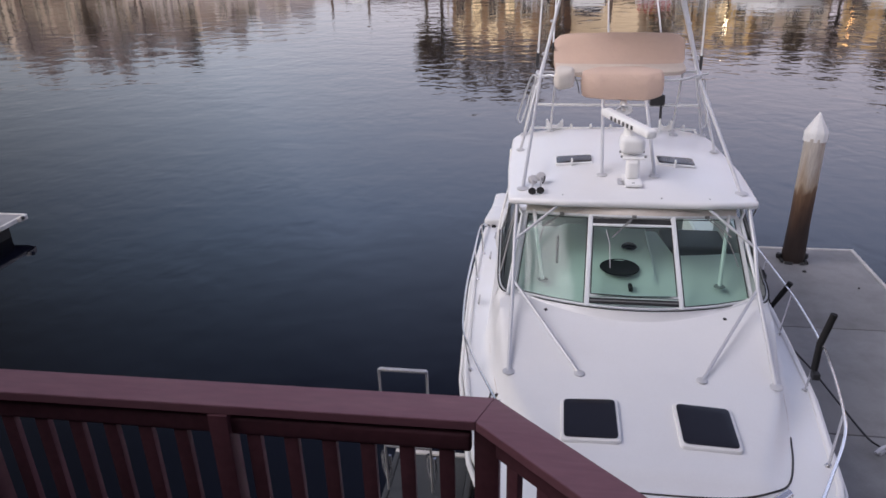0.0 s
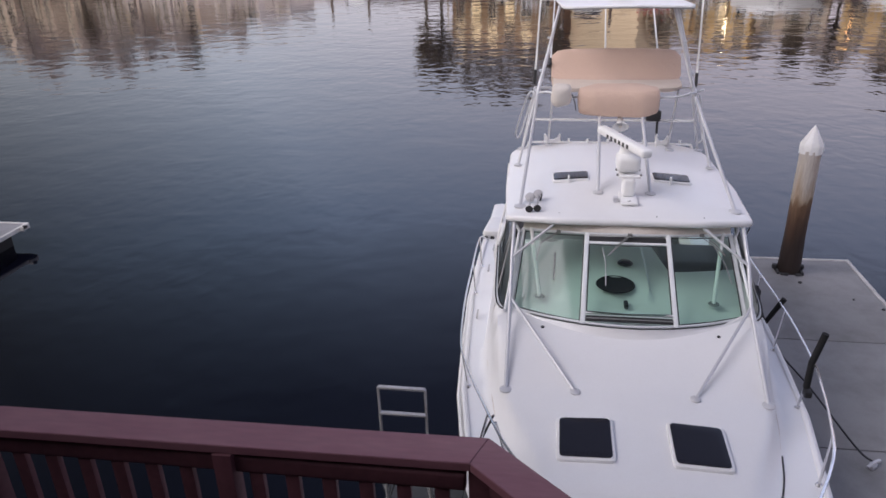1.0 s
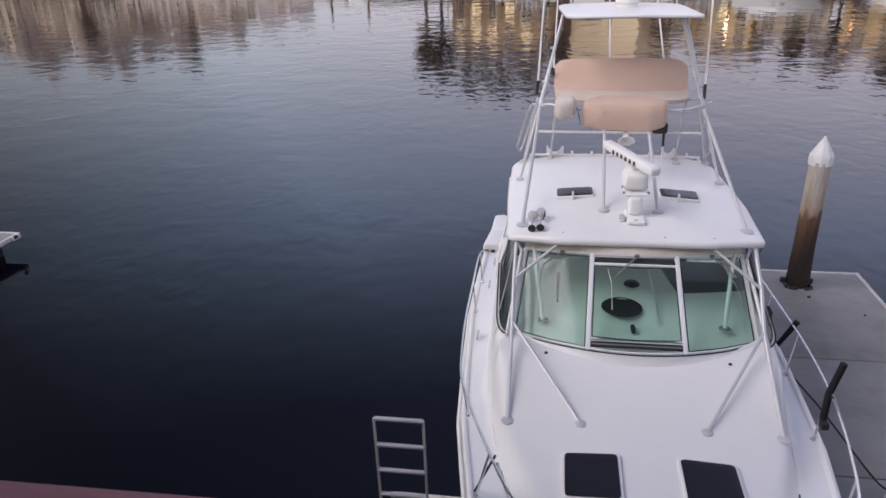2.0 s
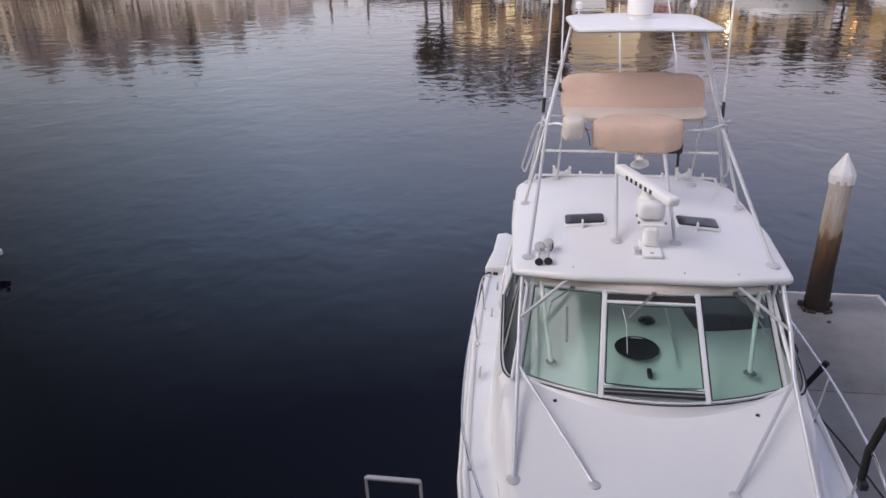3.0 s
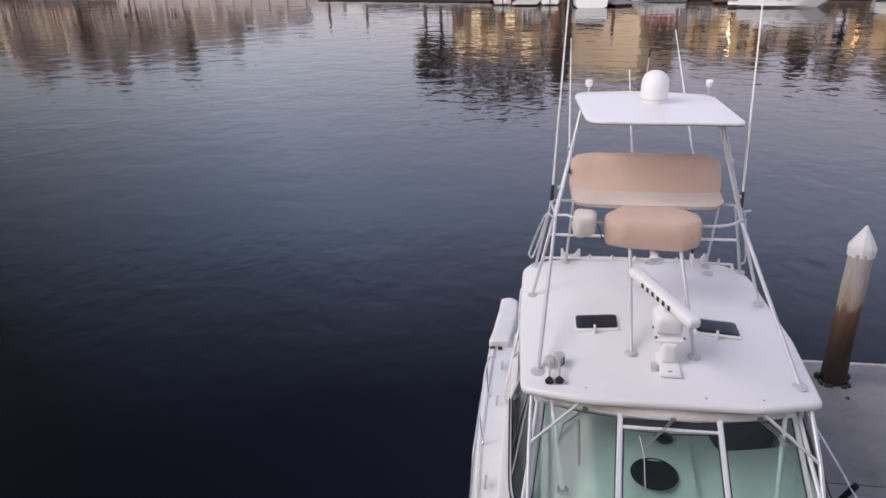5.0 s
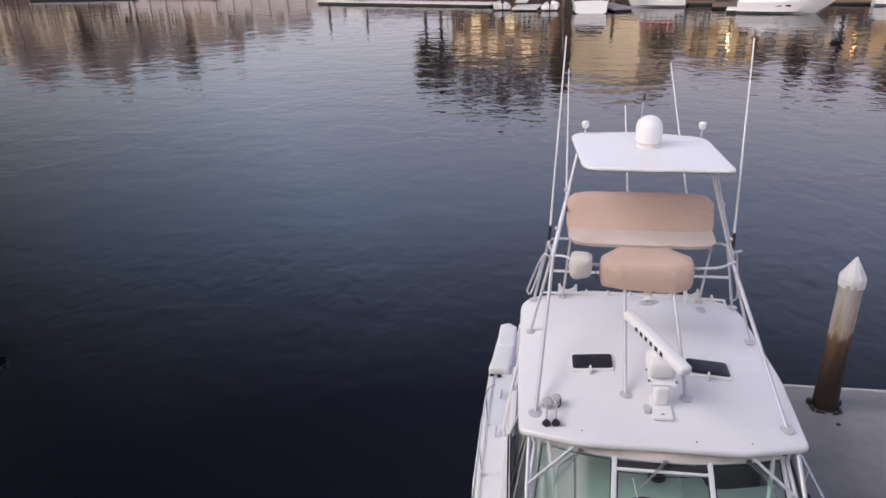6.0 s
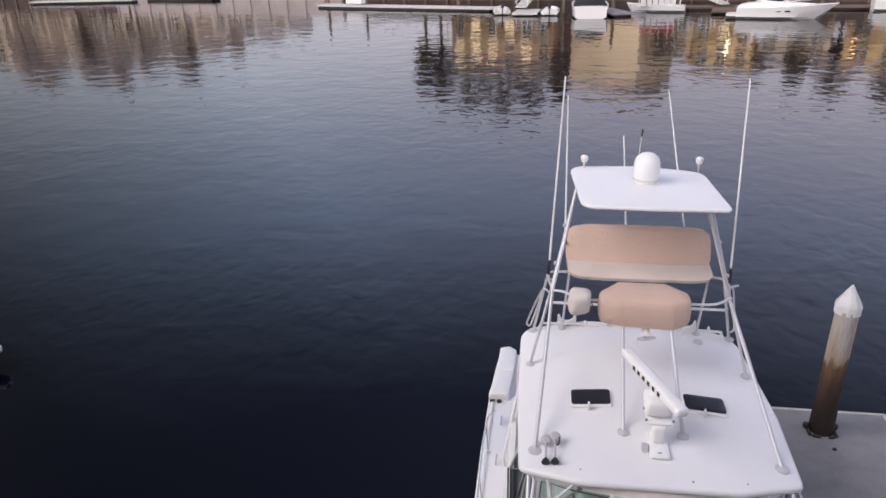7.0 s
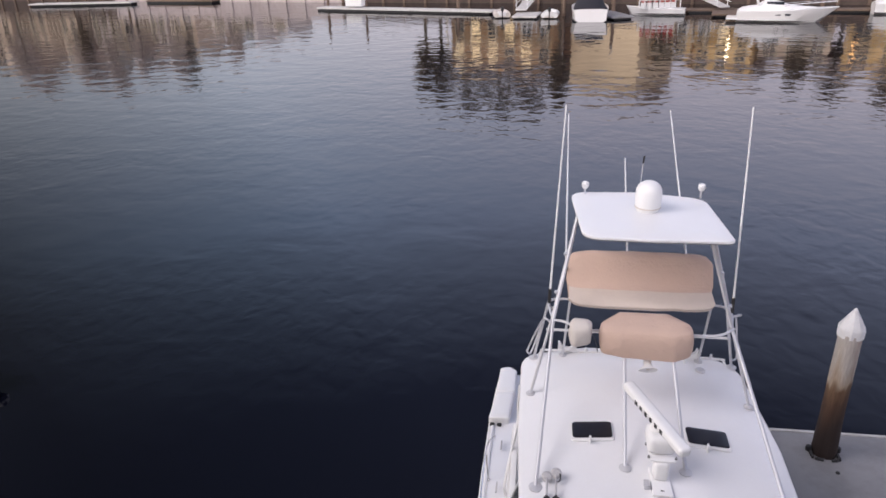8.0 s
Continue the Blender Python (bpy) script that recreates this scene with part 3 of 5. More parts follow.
part("dashboard", loft(dash, False, False), M_DASH, boat, "pale dashboard behind the glass")
part("sole", box((2.66, 5.2, 0.05), (0, 9.6, 0.85), 0.01), M_INNER, boat)
part("cabin_bulkhead", box((2.6, 0.05, 1.45), (0, 7.50, 1.55), 0.01), M_INNER, boat)
part("dash_tray", lathe([(0.0, 0.0), (0.20, 0.0), (0.215, 0.012), (0.205, 0.02), (0.19, 0.012), (0.0, 0.012)], (-0.095, 7.143, 2.385)), M_BLACK, boat,
     "round dark tray on the dash")
part("compass", lathe([(0.0, 0.035), (0.06, 0.03), (0.085, 0.012), (0.09, 0.0), (0.0, 0.0)], (0.045, 7.60, 2.445), sides=20), M_DARK, boat, "dark dash compass")
part("dash_latch", box((0.045, 0.12, 0.05), (0.0, 6.83, 2.315), 0.015), M_RUBBER, boat)
for s in (-1, 1):
    p = part("inner_post", tube([(s * 0.925, 6.935, 2.31), (s * 1.045, 7.46, 2.92)], 0.022, 10), M_WPAINT, boat)
    part("foot_plate", lathe([(0.0, 0.012), (0.05, 0.012), (0.06, 0.0), (0.0, 0.0)], (s * 0.925, 6.935, 2.312), sides=16), M_DIMALU, p)
    seat = part("helm_seat", merge(box((0.6, 0.6, 0.16), (s * 0.65, 9.2, 1.62), 0.06), box((0.66, 0.14, 1.0), (s * 0.65, 9.5, 2.1), 0.06)), M_INNER, boat)
    part("seat_base", box((0.45, 0.45, 0.7), (s * 0.65, 9.25, 1.2), 0.03), M_INNER, seat)

# dark box added behind the dash to stand in for hardtop shade
part("shade_fill_box", box((0.78, 0.6, 0.5), (0.96, 8.70, 1.86), 0.05, seg=3), M_SHADE_FILL, boat, "dark box standing in for the shade under the hardtop")
part("seat_strap", tube([(-0.765, 7.72, 2.49), (-0.775, 7.16, 2.42)], 0.014, 6), M_DIMALU, boat, "dark strap on the dash")
# wipers under the header, twin arms that stand off the glass
for name_x, tip, blade in ((-0.82, (-0.95, 7.20, 2.83), ((-1.0, 0.80), (-1.03, 0.62))), (0.012, (-0.21, 7.03, 2.80), ((-0.292, 0.83), (-0.245, 0.42))),
                           (0.86, (1.02, 7.15, 2.79), ((1.01, 0.84), (1.15, 0.40)))):
    a, e = ws_top(name_x) + Vector((0, -0.02, 0.0)), Vector(tip)
    side = Vector((0.026, 0.0, 0.008))
    w = part("wiper", merge(tube([a, a.lerp(e, 0.5) + Vector((0, -0.01, 0.012)), e], 0.005, 6), tube([a + side, a.lerp(e, 0.5) + side + Vector((0, -0.01, 0.012)), e + side * 0.3], 0.005, 6)),
             M_DIMALU, boat, "grey twin-arm windscreen wiper")
    d = Vector((0, -0.020, 0.018))
    ends = [ws_bottom(x).lerp(ws_top(x), t) + d for x, t in blade]
    part("blade", tube([ends[0], e.lerp((ends[0] + ends[1]) / 2, 0.6), ends[1]], 0.0045, 6), M_ALU if name_x == 0.012 else M_DIMALU, w, "thin wiper blade")
    part("wiper_motor", box((0.05, 0.04, 0.035), tuple(a + Vector((0.012, 0.0, 0.008))), 0.012), M_DIMALU, w)

# drain dots before the windscreen
for x, y in ((0.020, 6.385), (-0.88, 6.46), (0.893, 6.441)):
    part("deck_fitting", lathe([(0.0, 0.012), (0.014, 0.012), (0.02, 0.0), (0.0, 0.0)], (x, y, deck_z(x, y)), sides=12), M_RUBBER, boat, "small dark deck fitting")

# hardtop
HT = rounded([(-1.34, 7.385, 0.15), (-0.75, 7.20, 0.8), (0.75, 7.21, 0.8), (1.345, 7.42, 0.13), (1.39, 8.5, 0.8), (1.27, 10.10, 0.42), (0.6, 10.22, 1.0), (-0.6, 10.22, 1.0),
              (-1.43, 10.08, 0.26), (-1.41, 8.6, 0.8)], 0.2, 6)


def ht_dome(x, y):
    along = math.sin(min(1, max(0, (y - 7.1) / 1.3)) * math.pi / 2) * (1 - 0.55 * step(9.0, 10.2, y))
    return 0.145 * (1 - abs(x / 1.38) ** 3) * (0.45 + 0.55 * along) - 0.03


def ht_z(x, y):
    return 3.10 + ht_dome(x, y)


top_ob = part("hardtop", slab([(p.x, p.y) for p in HT], 3.02, 3.10, 0.034, ht_dome), M_GEL, boat, "white moulded hardtop", sharp=60)
for s in (-1, 1):
    out = rounded([(s * 0.375, 8.29), (s * 0.375, 8.60), (s * 0.83, 8.58), (s * 0.825, 8.27)], 0.05)
    h = part("roof_hatch", slab([(p.x, p.y) for p in out], 3.095, 3.118, 0.008, ht_dome), M_WPAINT, top_ob, "small white framed roof hatch")
    c = Vector((s * 0.60, 8.445))
    inn = [c + Vector(((p - c).x * 0.93, (p - c).y * 0.86)) + Vector((0, 0.012)) for p in out]
    part("pane", slab([(p.x, p.y) for p in inn], 3.119, 3.126, 0.003, ht_dome), M_DARK, h, "smoked dark pane")
    part("hatch_stay", box((0.022, 0.05, 0.09), (s * 0.60 - 0.03, 8.25, ht_z(0.6, 8.25) + 0.04), 0.008), M_WPAINT, h)

for x, y in ((-0.74, 7.36), (0.80, 7.34), (0.30, 7.30)):
    part("roof_fitting", lathe([(0.0, 0.006), (0.007, 0.006), (0.01, 0.0), (0.0, 0.0)], (x, y, ht_z(x, y) - 0.002), sides=8), M_DIMALU, top_ob)

# struts on the foredeck that run up past the windscreen to the hardtop
def foot(at, r=0.055, parent=None):
    return part("foot_plate", lathe([(0.0, 0.022), (r * 0.6, 0.022), (r, 0.010), (r, 0.0), (0.0, 0.0)], at, sides=16), M_PLATE, parent)


for s in (-1, 1):
    base = Vector((s * 1.215, 5.66, deck_z(1.215, 5.66)))
    low = Vector((s * 1.235, 6.70, 2.42))
    high = Vector((s * 1.24, 7.02, 2.74))
    end = Vector((s * 1.235, 7.45, 3.04))
    st = part("tower_strut", tube([base, low, high, end], 0.021, 10), M_ALU, boat, "bare aluminium strut")
    foot(base, 0.06, st)
    b2 = Vector((s * 0.55, 5.615, deck_z(0.55, 5.615)))
    br = part("brace", tube([b2, low], 0.016, 10), M_ALU, boat, "bare aluminium brace")
    foot(b2, 0.05, br)
    part("brace", tube([high, Vector((s * 0.795, 7.26, 3.05))], 0.016, 10), M_ALU, boat, "bare aluminium brace")

# ---- tower ----
for s in (-1, 1):
    f0 = Vector((s * 1.185, 7.62, ht_z(1.185, 7.62)))
    joint = Vector((-1.05, 9.36, 4.04)) if s < 0 else Vector((0.955, 9.42, 4.0))
    head = Vector((-0.80, 10.04, 5.08)) if s < 0 else Vector((0.60, 9.44, 5.09))
    leg = part("tower_leg", tube([f0, joint, head], 0.021, 10), M_ALU, boat, "bent aluminium tower leg")
    foot(f0, 0.070, leg)
    f1 = Vector((-1.285, 9.205, ht_z(1.285, 9.205))) if s < 0 else Vector((1.205, 9.18, ht_z(1.205, 9.18)))
    leg = part("tower_leg", tube([f1, joint + Vector((s * 0.012, 0.045, 0)), head + Vector((0.0 if s < 0 else 0.045, 0.06, 0))], 0.018, 10), M_ALU, boat, "bent aluminium tower leg")
    for u in (0.25, 0.62):
        part("leg_clamp", box((0.075, 0.05, 0.03), tuple(joint.lerp(head, u) + Vector((s * 0.02, 0.03, 0))), 0.008), M_ALU, leg)
    foot(f1, 0.055, leg)
    f2 = Vector((-1.27, 10.0, ht_z(1.27, 10.0))) if s < 0 else Vector((1.19, 10.0, ht_z(1.19, 10.0)))
    leg = part("tower_leg", tube([f2, Vector((-1.10, 9.96, 3.98)) if s < 0 else Vector((1.0, 9.9, 4.0))], 0.018, 10), M_ALU, boat)
    foot(f2, 0.06, leg)
    f3 = Vector((-0.90, 10.02, ht_z(0.90, 10.02))) if s < 0 else Vector((0.785, 10.02, ht_z(0.785, 10.02)))
    leg = part("tower_post", tube([f3, Vector((s * 0.84, 9.98, 3.98))], 0.016, 10), M_ALU, boat)
    foot(f3, 0.05, leg)
    # belly rails
    part("belly_rail", tube([joint, (s * 0.92, 9.26, 4.08), (s * 0.72, 9.16, 4.05), (s * 0.3, 9.2, 4.02)], 0.016, 8, curved=True), M_ALU, boat)
    aft = 1.10 if s < 0 else 1.0
    part("belly_rail", tube([joint, (s * aft, 9.7, 4.04), (s * (aft - 0.04), 9.93, 4.0), (s * 0.84, 10.0, 3.98)], 0.016, 8, curved=True), M_ALU, boat)
    # side hoop
    hoop = [(-1.08, 9.30, 4.04), (-1.17, 9.36, 4.03), (-1.33, 9.60, 3.50), (-1.34, 9.64, 3.40), (-1.29, 9.74, 3.37), (-1.15, 9.78, 3.85)]
    if s > 0:
        hoop = [(1.10, 9.86, 3.92), (1.135, 9.90, 3.80), (1.215, 9.96, 3.34), (1.205, 9.98, 3.24), (1.17, 10.0, 3.22)]
    part("step_hoop", tube(hoop, 0.012, 8, curved=True), M_ALU, boat)
    # legs of the upper console
    f4 = Vector((s * 0.295, 7.90, ht_z(0.295, 7.9)))
    leg = part("console_leg", tube([f4, (s * 0.26, 8.98, 3.86)], 0.020, 10), M_ALU, boat)
    foot(f4, 0.062, leg)
part("cross_bar", tube([(-1.12, 10.0, 3.53), (1.12, 10.0, 3.53)], 0.018, 8), M_WPAINT, boat)
part("rear_roof_rail", tube([(-1.21, 10.03, 3.07), (-1.17, 10.05, 3.165), (-1.06, 10.07, 3.178), (0, 10.10, 3.17), (1.0, 10.08, 3.172), (1.10, 10.05, 3.155), (1.14, 10.02, 3.06)], 0.016, 8, curved=True), M_WPAINT, boat)
for x in (-0.60, -0.33, -0.05, 0.45, 0.95):
    part("rod_socket", lathe([(0.0, 0.0), (0.02, 0.0), (0.016, 0.05), (0.0, 0.06)], (x, 10.09, 3.178), sides=10), M_WPAINT, boat)
for x, w in ((-0.84, 0.24), (0.70, 0.18)):
    z = 3.155
    part("rod_cradle", loft([[(x + w * u, y, z + h) for y, h in ((10.08, 0.0), (10.13, 0.0), (10.13, t), (10.08, t))]
                             for u, t in ((-0.5, 0.13), (-0.42, 0.14), (-0.30, 0.085), (-0.12, 0.055), (0.12, 0.055), (0.30, 0.085), (0.42, 0.14), (0.5, 0.13))]), M_WPAINT, boat,
         "white rod cradle")

# tower roof plate
TT = rounded([(-0.765, 9.30, 0.24), (0, 9.225, 1.5), (0.835, 9.29, 0.10), (0.735, 10.57, 0.24), (0, 10.72, 1.5), (-0.885, 10.74, 0.20)], 0.15, 6)
plate = part("tower_roof", slab([(p.x, p.y) for p in TT], 5.078, 5.12, 0.018, lambda x, y: 0.03 * (1 - x * x)), M_GEL, boat, "white tower roof plate", sharp=60)
# thin grey line that draws the shade under the plate's rim
part("edge_shade", tube([(p.x * 0.985, 10.05 + (p.y - 10.05) * 0.985, 5.082 + 0.03 * (1 - p.x * p.x)) for p in TT] + [(TT[0].x * 0.985, 10.05 + (TT[0].y - 10.05) * 0.985, 5.082 + 0.03 * (1 - TT[0].x ** 2))], 0.010, 6), M_DIMALU, plate, "grey line of drawn shade under the rim")
dome_c = (0.0, 10.12, 5.14)
part("satellite_dome", lathe([(0.0, 0.0), (0.125, 0.0), (0.128, 0.05), (0.145, 0.06), (0.150, 0.10), (0.153, 0.20), (0.147, 0.26), (0.125, 0.31), (0.085, 0.345), (0.04, 0.362), (0.0, 0.366)], dome_c),
     M_WPAINT, plate, "white satellite dome")
part("dome_band", lathe([(0.127, 0.0), (0.150, 0.0), (0.150, 0.012), (0.127, 0.012)], (0.0, 10.12, 5.19)), M_GREYC, plate)
for s in (-1, 1):
    lamp = part("stern_lamp", tube([(s * 0.70, 10.66, 5.11), (s * 0.70, 10.66, 5.22)], 0.012, 8), M_ALU, plate)
    part("lamp_head", lathe([(0.0, 0.0), (0.03, 0.0), (0.045, 0.03), (0.045, 0.07), (0.03, 0.085), (0.0, 0.09)], (s * 0.70, 10.66, 5.21), sides=16), M_WPAINT, lamp, "white lamp head")
whip = part("whip", tube([(-0.055, 10.58, 5.12), (-0.025, 10.62, 5.60)], 0.006, 6), M_ALU, plate)
part("whip_tip", tube([(-0.0275, 10.617, 5.56), (-0.020, 10.624, 5.65)], 0.011, 6), M_RUBBER, whip, "black tip")

# whip aerials
for p0, p1 in (((-1.095, 9.64, 4.28), (-0.995, 9.94, 6.42)), ((1.005, 9.72, 4.22), (1.03, 10.2, 6.35)), ((-0.90, 10.40, 4.30), (-0.85, 14.2, 5.28)),
               ((0.60, 10.55, 4.35), (0.75, 13.8, 5.45)), ((-0.13, 10.55, 4.35), (-0.07, 12.25, 5.12))):
    a = part("aerial", tube([p0, p1], 0.013, 8, 0.008), M_WPAINT, boat, "thin white whip aerial")
    v0, v1 = Vector(p0), Vector(p1)
    part("aerial_base", tube([v0 - (v1 - v0).normalized() * 0.16, v0 + (v1 - v0).normalized() * 0.02], 0.02, 8), M_RUBBER, a, "black aerial base")
for s in (-1, 1):
    part("aerial_bracket", tube([(s * 1.02, 9.70, 4.0), (s * 1.12, 9.72, 4.02)], 0.015, 8), M_ALU, boat)

# canvas covers on the tower
def cover(rows, n=40, wobble=0.012, seed=0):
    """A canvas cover: rows of (outline, z) from the bottom up, with soft unevenness."""
    rings = []
    for i, (out, z) in enumerate(rows):
        ring = []
        for k, p in enumerate(out):
            w = noise.noise(Vector((p[0] * 5 + seed, p[1] * 5, (z if not callable(z) else 0) * 5))) * wobble
            zz = z(p[0], p[1]) if callable(z) else z
            ring.append((p[0] * (1 + w), p[1] + w, zz + w))
        rings.append(ring)
    return loft(rings)


def plan(hw, y0, y1, r):
    return [(p.x, p.y) for p in rounded([(-hw, y0), (hw, y0), (hw, y1), (-hw, y1)], r, 6)]


# seat cover: a back that leans, and a flatter seat in front of it
prof = [(9.83, 3.96), (9.80, 4.01), (9.83, 4.035), (9.98, 4.05), (10.13, 4.065), (10.20, 4.12), (10.28, 4.28), (10.35, 4.40), (10.40, 4.445), (10.48, 4.44), (10.52, 4.38), (10.52, 3.98)]
rings = []
for k in range(25):
    u = -1 + 2 * k / 24
    sq = math.sqrt(max(0, 1 - abs(u) ** 7))
    x = 0.885 * u
    ring = []
    for y, z in prof:
        yc, zc = 10.25, 4.12
        w = 0.008 * noise.noise(Vector((x * 4, y * 5, z * 5)))
        ring.append((x * (0.972 if y < 10.15 else 1.0), yc + (y - yc) * (0.80 + 0.20 * sq) + w, zc + (z - zc) * (0.72 + 0.28 * sq) + w))
    rings.append(ring)
part("seat_cover", loft(rings), M_TAN, boat, "tan canvas cover over the tower seat", sharp=50)
# skirt in a paler canvas colour that holds the light on its upward face
band = [[(x, y - 0.005, z + 0.005) for x, y, z in ring[0:5]] for ring in rings]
part("seat_skirt", loft(band, False, False), M_BEIGE_LIT, boat, "beige skirt of the seat cover, coloured paler where it faces up", sharp=50)
def console_plan(k, y0, y1):
    """Wide in front, narrower behind."""
    return [(p.x - 0.035, p.y) for p in rounded([(-0.50 * k, y0 + 0.05, 0.10), (-0.30 * k, y0, 0.3), (0.30 * k, y0, 0.3), (0.50 * k, y0 + 0.05, 0.10), (0.50 * k, (y0 + y1) / 2, 0.12),
                                                 (0.27 * k, y1, 0.08), (-0.27 * k, y1, 0.08), (-0.50 * k, (y0 + y1) / 2, 0.12)], 0.1, 5)]


sag = lambda z: (lambda x, y: z + 0.16 * (x + 0.035) ** 2)
rows = [(console_plan(0.70, 9.02, 9.36), sag(3.825)), (console_plan(0.90, 8.95, 9.40), sag(3.825)), (console_plan(0.975, 8.91, 9.42), sag(3.845)), (console_plan(1.0, 8.90, 9.43), sag(3.90)), (console_plan(1.0, 8.897, 9.43), 3.97), (console_plan(1.005, 8.90, 9.43), 4.03), (console_plan(1.0, 8.91, 9.43), 4.08),
        (console_plan(0.985, 8.93, 9.42), 4.145), (console_plan(0.955, 8.955, 9.40), 4.165), (console_plan(0.70, 9.03, 9.34), 4.178), (console_plan(0.35, 9.10, 9.27), 4.186)]
part("console_cover", cover(rows, wobble=0.014, seed=3), M_TAN, boat, "tan canvas cover over the upper helm", sharp=50)
rows = [(plan(0.06, 8.97, 9.08, 0.05), 3.968), (plan(0.100, 8.93, 9.12, 0.06), 3.978), (plan(0.118, 8.91, 9.13, 0.06), 4.00), (plan(0.127, 8.90, 9.14, 0.06), 4.05), (plan(0.128, 8.90, 9.14, 0.06), 4.10), (plan(0.127, 8.90, 9.14, 0.06), 4.15),
        (plan(0.122, 8.91, 9.13, 0.06), 4.19), (plan(0.105, 8.93, 9.11, 0.05), 4.215), (plan(0.05, 8.98, 9.06, 0.02), 4.225)]
rows = [([(x - 0.75, y) for x, y in o], z) for o, z in rows]
part("gauge_cover", cover(rows, wobble=0.03, seed=8), M_GREYC, boat, "grey canvas cover over a gauge box", sharp=50)
part("cover_tie", tube([(-0.62, 8.95, 4.12), (-0.58, 8.93, 4.02), (-0.56, 8.92, 3.92)], 0.006, 6, curved=True), M_RUBBER, boat)

# open-array radar on its bracket
rb = part("radar_bracket", merge(box((0.19, 0.40, 0.03), (0.03, 7.74, ht_z(0, 7.74) + 0.008), 0.012), box((0.15, 0.15, 0.22), (0.03, 7.80, 3.32), 0.05, seg=4),
                                 box((0.25, 0.26, 0.022), (0.03, 7.88, 3.44), 0.008)), M_WPAINT, boat, "white radar bracket")
for dx in (-0.10, 0.16):
    for dy in (-0.09, 0.10):
        part("bracket_bolt", lathe([(0.0, 0.02), (0.012, 0.02), (0.014, 0.0), (0.0, 0.0)], (dx, 7.88 + dy, 3.45), sides=8), M_DIMALU, rb)
part("bracket_foot", box((0.06, 0.10, 0.05), (-0.11, 7.68, ht_z(0, 7.68) + 0.02), 0.015), M_ALU, rb)
part("bracket_slot", box((0.035, 0.012, 0.02), (0.03, 7.60, ht_z(0, 7.6) + 0.028), 0.003), M_RUBBER, rb)
part("radar_motor", merge(box((0.27, 0.30, 0.19), (0.02, 7.94, 3.57), 0.075, seg=5), lathe([(0.0, 0.0), (0.09, 0.0), (0.075, 0.06), (0.07, 0.10), (0.0, 0.11)], (0.0, 7.98, 3.65))), M_WPAINT, boat, "white radar motor housing")
e1, e2 = Vector((-0.262, 8.50, 3.79)), Vector((0.165, 7.46, 3.81))
mid, way = (e1 + e2) / 2, (e2 - e1)
turn = math.degrees(math.atan2(way.y, way.x))
arm = part("radar_arm", box((way.length, 0.13, 0.10), tuple(mid), 0.045, (0, 0, turn), 4), M_WPAINT, boat, "white open-array radar arm")
fwd = way.normalized()
out_n = Vector((fwd.y, -fwd.x, 0))
for k in range(6):
    c = e1 + way * (0.27 + 0.086 * k) + out_n * 0.066 - Vector((0, 0, 0.006))
    part("letter_bar", box((0.044, 0.006, 0.044), tuple(c), 0.0, (0, 0, turn)), M_RUBBER, arm, "dark letter bar")

# hailer horn under the upper console
hh = part("hailer_horn", lathe([(0.0, 0.0), (0.04, 0.0), (0.044, 0.03), (0.04, 0.055), (0.05, 0.085), (0.075, 0.112), (0.10, 0.125), (0.105, 0.133), (0.097, 0.136), (0.06, 0.11), (0.034, 0.085), (0.034, 0.12), (0.0, 0.125)],
                               (-0.005, 9.02, 3.80), (0.05, -0.74, -0.67)), M_WPAINT, boat, "white hailer horn pointing down under the upper helm")
part("horn_bracket", tube([(-0.005, 9.03, 3.79), (0.0, 9.06, 3.90)], 0.022, 8), M_CREAM, hh)
part("horn_core", lathe([(0.0, 0.0), (0.022, 0.0), (0.024, 0.012), (0.0, 0.016)], (0.001, 8.935, 3.722), (0.05, -0.74, -0.67), 12), M_CREAM, hh, "cream core of the horn")
part("small_box", box((0.20, 0.09, 0.15), (0.535, 9.93, 3.615), 0.03), M_RUBBER, boat, "black electronics box")
part("gear_grip", tube([(0.60, 9.95, 3.36), (0.595, 9.95, 3.53)], 0.017, 8), M_RUBBER, boat, "dark grip on the gear pole")
part("roof_vent", lathe([(0.0, 0.03), (0.05, 0.028), (0.06, 0.015), (0.06, 0.0), (0.0, 0.0)], (0.77, 9.80, ht_z(0.77, 9.80) - 0.004), sides=16), M_PLATE, boat, "small grey roof vent")
part("gear_pole", tube([(0.61, 9.95, 3.16), (0.60, 9.95, 3.50)], 0.012, 8), M_WPAINT, boat)

# pair of trumpet horns that lie along the front of the hardtop, mouths forward
for x, h, back in ((-1.075, 0.085, 7.68), (-0.985, 0.10, 7.71)):
    z = ht_z(x, 7.50)
    t = part("air_horn", merge(tube([(x, 7.44, z + 0.045), (x, 7.52, z + 0.055), (x, back, z + h)], 0.011, 8), tube([(x, 7.50, z - 0.01), (x, 7.50, z + 0.05)], 0.010, 8),
                               tube([(x, back - 0.02, z + 0.02), (x, back - 0.02, z + h)], 0.012, 8)), M_HORN, boat, "dull chrome air horn")
    part("bell", lathe([(0.0, 0.0), (0.046, 0.0), (0.055, 0.012), (0.055, 0.03), (0.04, 0.045), (0.0, 0.048)], (x, back + 0.02, z + h - 0.02), (0, -0.75, 0.65), 18), M_HORN, t)
    part("horn_mouth", lathe([(0.0, 0.05), (0.016, 0.05), (0.03, 0.03), (0.043, 0.004), (0.043, 0.0), (0.0, 0.0)], (x, 7.40, z + 0.04), (0, 1, 0.15), 16), M_RUBBER, t, "black horn mouth")
part("horn_hose", tube([(-0.965, 7.66, 3.17), (-0.945, 7.64, 3.22), (-0.95, 7.70, 3.24), (-0.98, 7.72, 3.22)], 0.008, 6, curved=True), M_RUBBER, boat)

